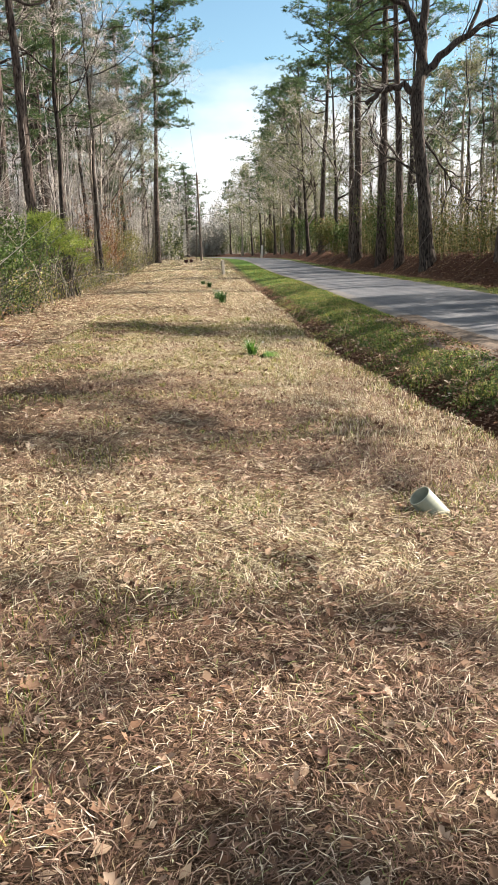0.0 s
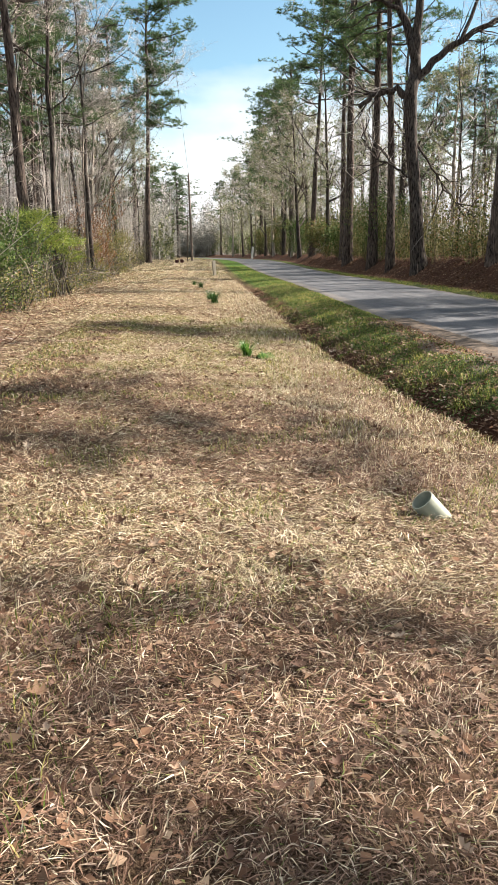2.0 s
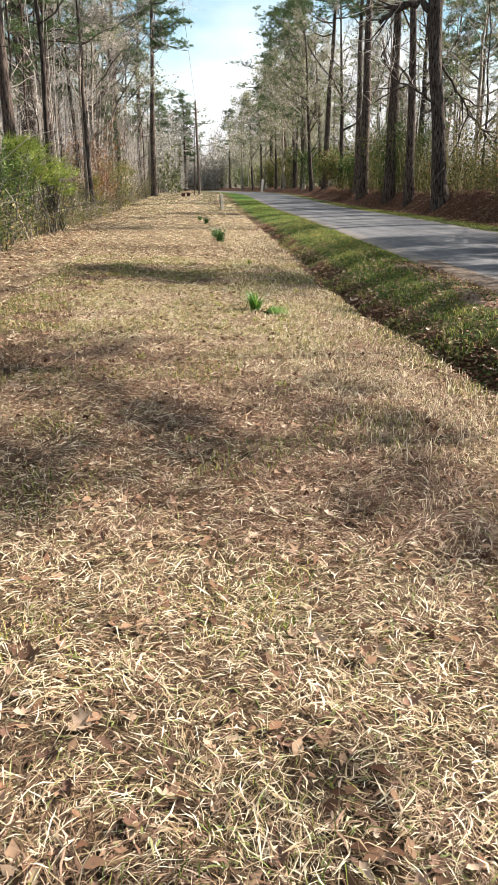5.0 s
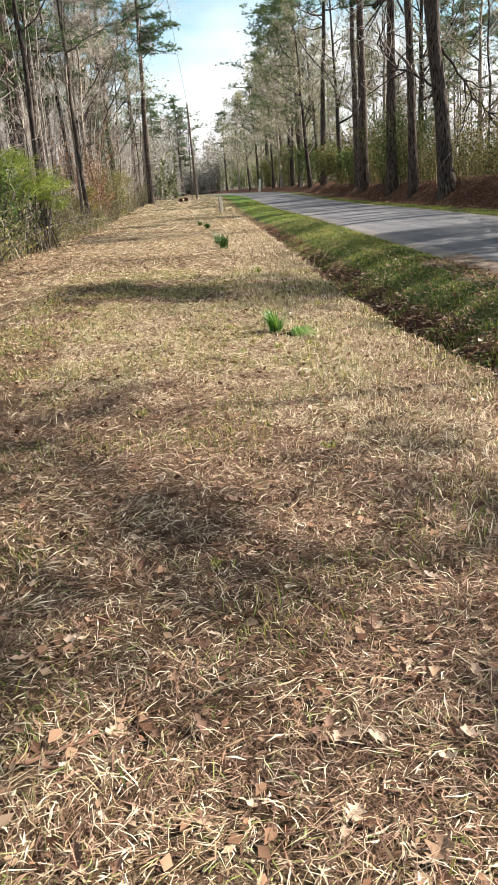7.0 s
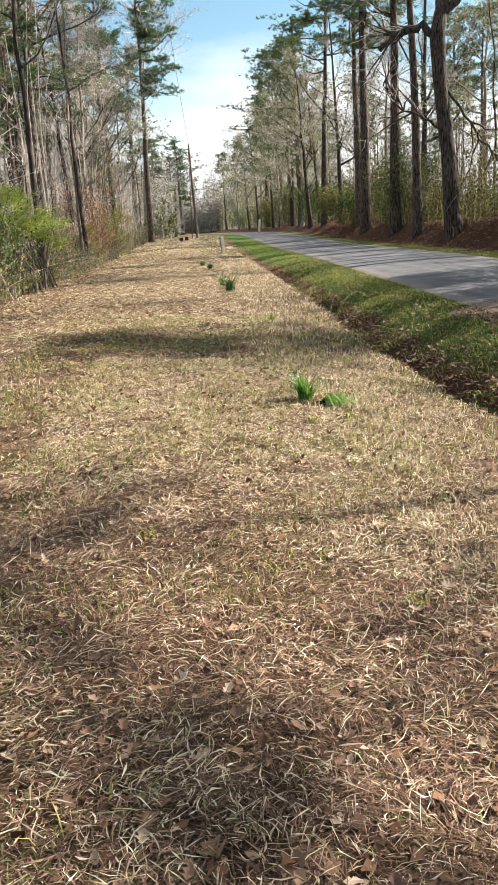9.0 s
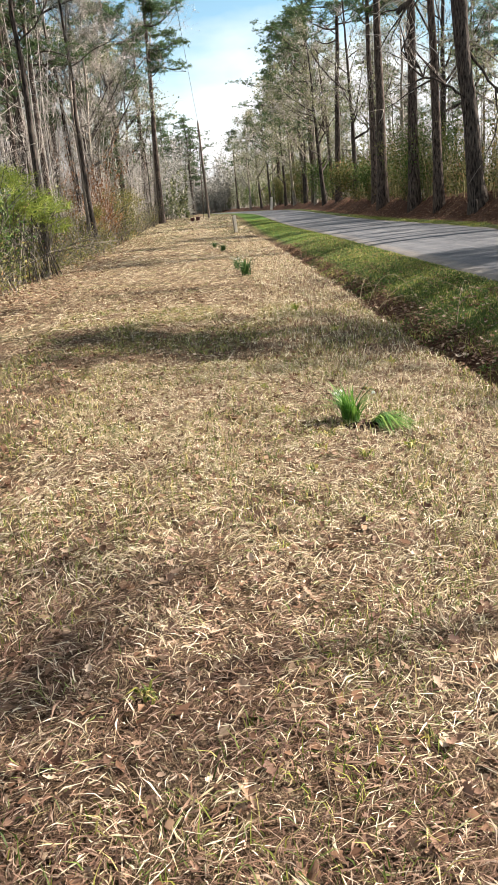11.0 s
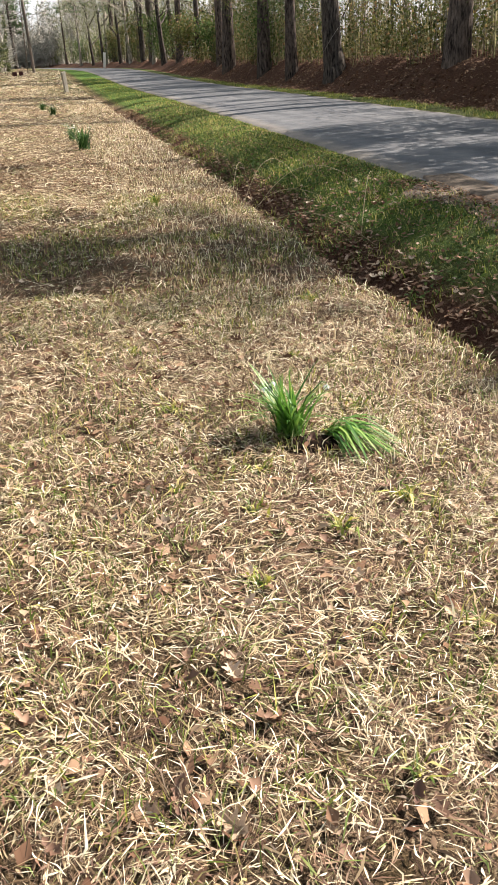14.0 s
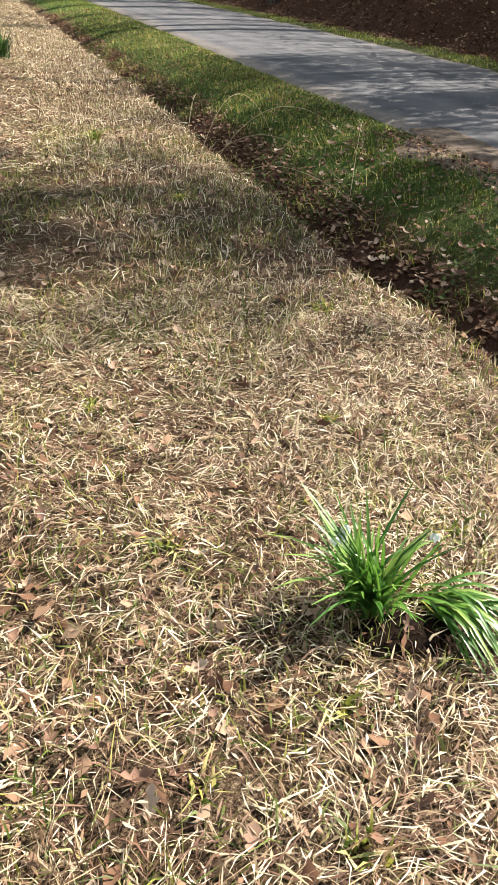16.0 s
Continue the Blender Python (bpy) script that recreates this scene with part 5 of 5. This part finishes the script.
def drain_pipe():
    """A short stub of plastic drain pipe leaning out of the grass."""
    root = tagged(new("drain_pipe"), "open pale grey-green plastic drain pipe stub in dry grass", "pipe")
    n, r, w, ln = 40, 0.07, 0.007, 0.34
    v, f = [], []
    for rad, z in ((r, -ln), (r, 0.0), (r - 0.001, 0.004), (r - w + 0.001, 0.004), (r - w, 0.0), (r - w, -ln)):
        for k in range(n):
            a = 2 * math.pi * k / n
            v.append((rad * math.cos(a), rad * math.sin(a), z))
    for ring in range(5):
        for k in range(n):
            a, b = ring * n + k, ring * n + (k + 1) % n
            f += [(a, b, b + n), (a, b + n, a + n)]
    g = Geo()
    g.add(v, f)
    g.link("tube", M_PVC, root, True)
    top = Vector((1.06, 4.33, float(land(1.06, 4.33)) + 0.108))
    axis = Vector((-0.56, -0.08, 0.62)).normalized()
    root.matrix_basis = Matrix.Translation(top) @ axis.to_track_quat("Z", "Y").to_matrix().to_4x4()
    return root


drain_pipe()


def wooden_post():
    root = tagged(new("marker_post"), "short square weathered grey wooden post in grass", "post")
    bm = box_bm(0.2, 0.2, 1.05, 0.012)
    for v in bm.verts:
        if v.co.z > 0.9:
            v.co.z += v.co.x * 0.25
    part("shaft", bm, M_POST, root)
    x, y = 1.9, 55.5
    root.matrix_basis = Matrix.Translation((x, y, float(land(x, y)) - 0.04)) @ Euler((0, radians(-3), 0.4)).to_matrix().to_4x4()


wooden_post()


def utility_pole():
    root = tagged(new("utility_pole"), "leaning dark wooden utility pole beside the road", "pole")
    g = Geo()
    z = np.linspace(-0.3, 10.6, 12)
    g.tube(np.column_stack([z * 0, z * 0, z]), np.interp(z, [0, 10.6], [0.17, 0.11]), 14)
    g.link("shaft", M_POLE, root, True)
    part("bracket", box_bm(0.1, 0.3, 0.25), M_DARK, root).location = (-0.12, 0, 9.6)
    ins = Geo()
    ins.tube([(0, 0, 10.6), (0, 0, 10.72), (0, 0, 10.85)], [0.03, 0.06, 0.03], 8)
    ins.link("insulator", M_DARK, root)
    x, y = 0.85, 100.0
    root.matrix_basis = Matrix.Translation((x, y, float(land(x, y)))) @ Euler((0, radians(-0.9), 0)).to_matrix().to_4x4()
    wire = Geo()
    a, b = np.array([x - 0.17, y, float(land(x, y)) + 10.8]), np.array([-0.9, 18.0, 12.5])
    u = np.linspace(0, 1, 40)[:, None]
    wire.tube(a + (b - a) * u - np.array([0, 0, 1.0]) * 4 * u * (1 - u) * 0.6, np.full(40, 0.012), 4)
    tagged(wire.link("overhead_wire", M_DARK), "thin dark overhead wire from the utility pole", "wire")
    stay = Geo()
    stay.tube([(x - 0.3, y, 8.5), (x - 0.62, y - 0.6, float(land(x, y)))], [0.06, 0.06], 6)
    tagged(stay.link("stay_pole", M_POLE), "thin dark stay beside the utility pole", "stay")


utility_pole()


def red_box(x, y, turn):
    root = tagged(new("marker_box"), "small dull red box on a short stake in grass", "box", "marker boxes")
    part("case", box_bm(0.36, 0.3, 0.32, 0.03), M_RED, root).location = (0, 0, 0.25)
    part("stake", box_bm(0.06, 0.06, 0.3, 0.006), M_POST, root).location = (0, 0, -0.02)
    root.matrix_basis = Matrix.Translation((x, y, float(land(x, y)))) @ Euler((0, 0, turn)).to_matrix().to_4x4()


red_box(-1.0, 84, 0.2)
red_box(-0.45, 84.6, -0.1)


def white_stake(x, y):
    root = tagged(new("roadside_stake"), "white painted stake at the road's far edge", "stake")
    part("shaft", box_bm(0.4, 0.2, 2.3, 0.03), M_WHITE, root)
    root.matrix_basis = Matrix.Translation((x, y, float(land(x, y)))) @ Euler((0, radians(6), 0)).to_matrix().to_4x4()


white_stake(float(road_right(150)) + 1.2, 150)


def bank_stub(x, y):
    g = Geo()
    root = tagged(new("sawn_stub"), "dark weathered stub at the foot of the bank", "stub")
    g.tube([(0, 0, -0.1), (0.02, 0, 0.3), (0.0, 0, 0.62)], [0.09, 0.08, 0.075], 9)
    g.link("stem", M_OAK, root)
    root.matrix_basis = Matrix.Translation((x, y, float(land(x, y))))


bank_stub(13.0, 43.6)


def arching_stalks():
    """Long dry stalks that arch out of the ditch."""
    rg = np.random.default_rng(33)
    for x, y, dx, dy, h in [(2.05, 17.6, 1.0, 0.5, 0.55), (2.1, 17.4, 1.5, 0.1, 0.45), (2.1, 17.5, 0.9, -1.3, 0.35), (2.2, 17.2, 0.7, -1.6, 0.25), (2.9, 16.0, 0.55, 0.9, 0.5), (2.1, 18.3, 0.5, 0.9, 0.5)]:
        root = tagged(new("dry_stalk"), "long arching dry grass stalk over the ditch", "stalk", "arching stalks")
        z = float(land(x, y))
        u = np.linspace(0, 1, 16)
        end = float(land(x + dx, y + dy)) - z
        pts = np.column_stack([dx * u, dy * u, end * u + h * 4 * u * (1 - u) * (1.15 - 0.4 * u)])
        g = Geo()
        g.tube(pts, np.linspace(0.0035, 0.0013, 16), 5)
        g.link("stem", M_STALK, root)
        g = Geo()
        c = pts[-4:].repeat(3, 0) + rg.normal(0, 0.012, (12, 3))
        leaf_quads(g, c, np.full(12, 0.03), 0.2, rg)
        tagged(g.link("seed_head", M_STALK, root), kind="stuff")
        root.matrix_basis = Matrix.Translation((x, y, z))


arching_stalks()


def brush_pile():
    rg = np.random.default_rng(34)
    root = tagged(new("brush_pile"), "heap of dead brown twigs and vines on the grass", "brush")
    for k in range(120):
        a = rg.uniform(0, 2 * np.pi)
        p = np.array([rg.normal(0, 0.45), rg.normal(0, 0.9), rg.uniform(0.0, 0.25)])
        pts = limb_points(p, (np.cos(a), np.sin(a), rg.uniform(-0.1, 0.25)), rg.uniform(0.3, 1.0), 6, 0.22, -0.06, rg)
        pts[:, 2] = np.clip(pts[:, 2], 0.02, 0.45)
        g = Geo()
        r = rg.uniform(0.003, 0.008)
        g.tube(pts, np.linspace(r, r * 0.4, 7), 4)
        g.link("twig", M_BRUSH if k % 5 else M_TWIG, root)
    root.matrix_basis = Matrix.Translation((-3.7, 12.0, float(land(-3.7, 12.0))))


brush_pile()


def low_weeds():
    """Small fresh green weeds between the straw."""
    for k, (x, y, s) in enumerate([(0.95, 17.3, 0.2), (1.35, 13.2, 0.12), (0.2, 10.3, 0.08), (0.35, 9.6, 0.07), (-0.1, 9.3, 0.06), (0.75, 10.0, 0.08), (-0.6, 8.3, 0.08), (1.2, 15.3, 0.1), (0.05, 10.9, 0.07), (-0.2, 6.2, 0.07), (0.5, 7.6, 0.09), (0.42, 11.0, 0.09), (0.3, 10.7, 0.07), (0.55, 10.55, 0.09), (0.85, 10.7, 0.1), (1.0, 11.5, 0.08), (0.15, 11.6, 0.08), (0.9, 12.2, 0.08), (0.1, 12.4, 0.07)]):
        rg = np.random.default_rng(200 + k)
        root = tagged(new("weed"), "low fresh green weed in dry grass", "weed", "green weeds")
        g = Geo()
        n = 22
        az = rg.uniform(0, 6.28, n)
        lean = np.column_stack([np.cos(az), np.sin(az), np.zeros(n)]) * rg.uniform(0.4, 1.4, n)[:, None]
        blades(g, np.column_stack([rg.normal(0, 0.02, n), rg.normal(0, 0.02, n), np.zeros(n)]), s * rg.uniform(0.5, 1, n), s * 0.14 * rg.uniform(0.6, 1.2, n), lean, 0.9, rg)
        g.link("leaves", M_GRASS, root)
        root.matrix_basis = Matrix.Translation((x, y, float(land(x, y))))


low_weeds()


def ground_stick(x, y, turn, ln):
    """A short dead stick lying on the grass."""
    rg = np.random.default_rng(int(1000 * abs(x) + 100 * y))
    root = tagged(new("stick"), "short dark dead stick lying on dry grass", "stick", "fallen sticks")
    g = Geo()
    u = np.linspace(-0.5, 0.5, 8)
    g.tube(np.column_stack([u * ln, rg.normal(0, 0.006, 8), 0.02 + rg.normal(0, 0.004, 8)]), np.linspace(0.007, 0.004, 8), 6)
    g.link("stem", M_BRUSH, root, True)
    g = Geo()
    g.tube(np.array([(0.1 * ln, 0, 0.02), (0.25 * ln, 0.12 * ln, 0.035)]), [0.004, 0.002], 5)
    g.link("side_twig", M_BRUSH, root)
    root.matrix_basis = Matrix.Translation((x, y, float(land(x, y)))) @ Euler((0, 0, turn)).to_matrix().to_4x4()


for x, y, turn, ln in [(-0.89, 3.33, 1.9, 0.14), (-0.2, 8.15, -0.4, 0.3), (-0.62, 5.2, 0.5, 0.2), (0.75, 6.6, 2.2, 0.25), (-1.3, 7.4, 0.9, 0.3), (-0.45, 8.9, 1.4, 0.22), (0.3, 2.4, 0.2, 0.16), (1.3, 9.9, 2.6, 0.24)]:
    ground_stick(x, y, turn, ln)
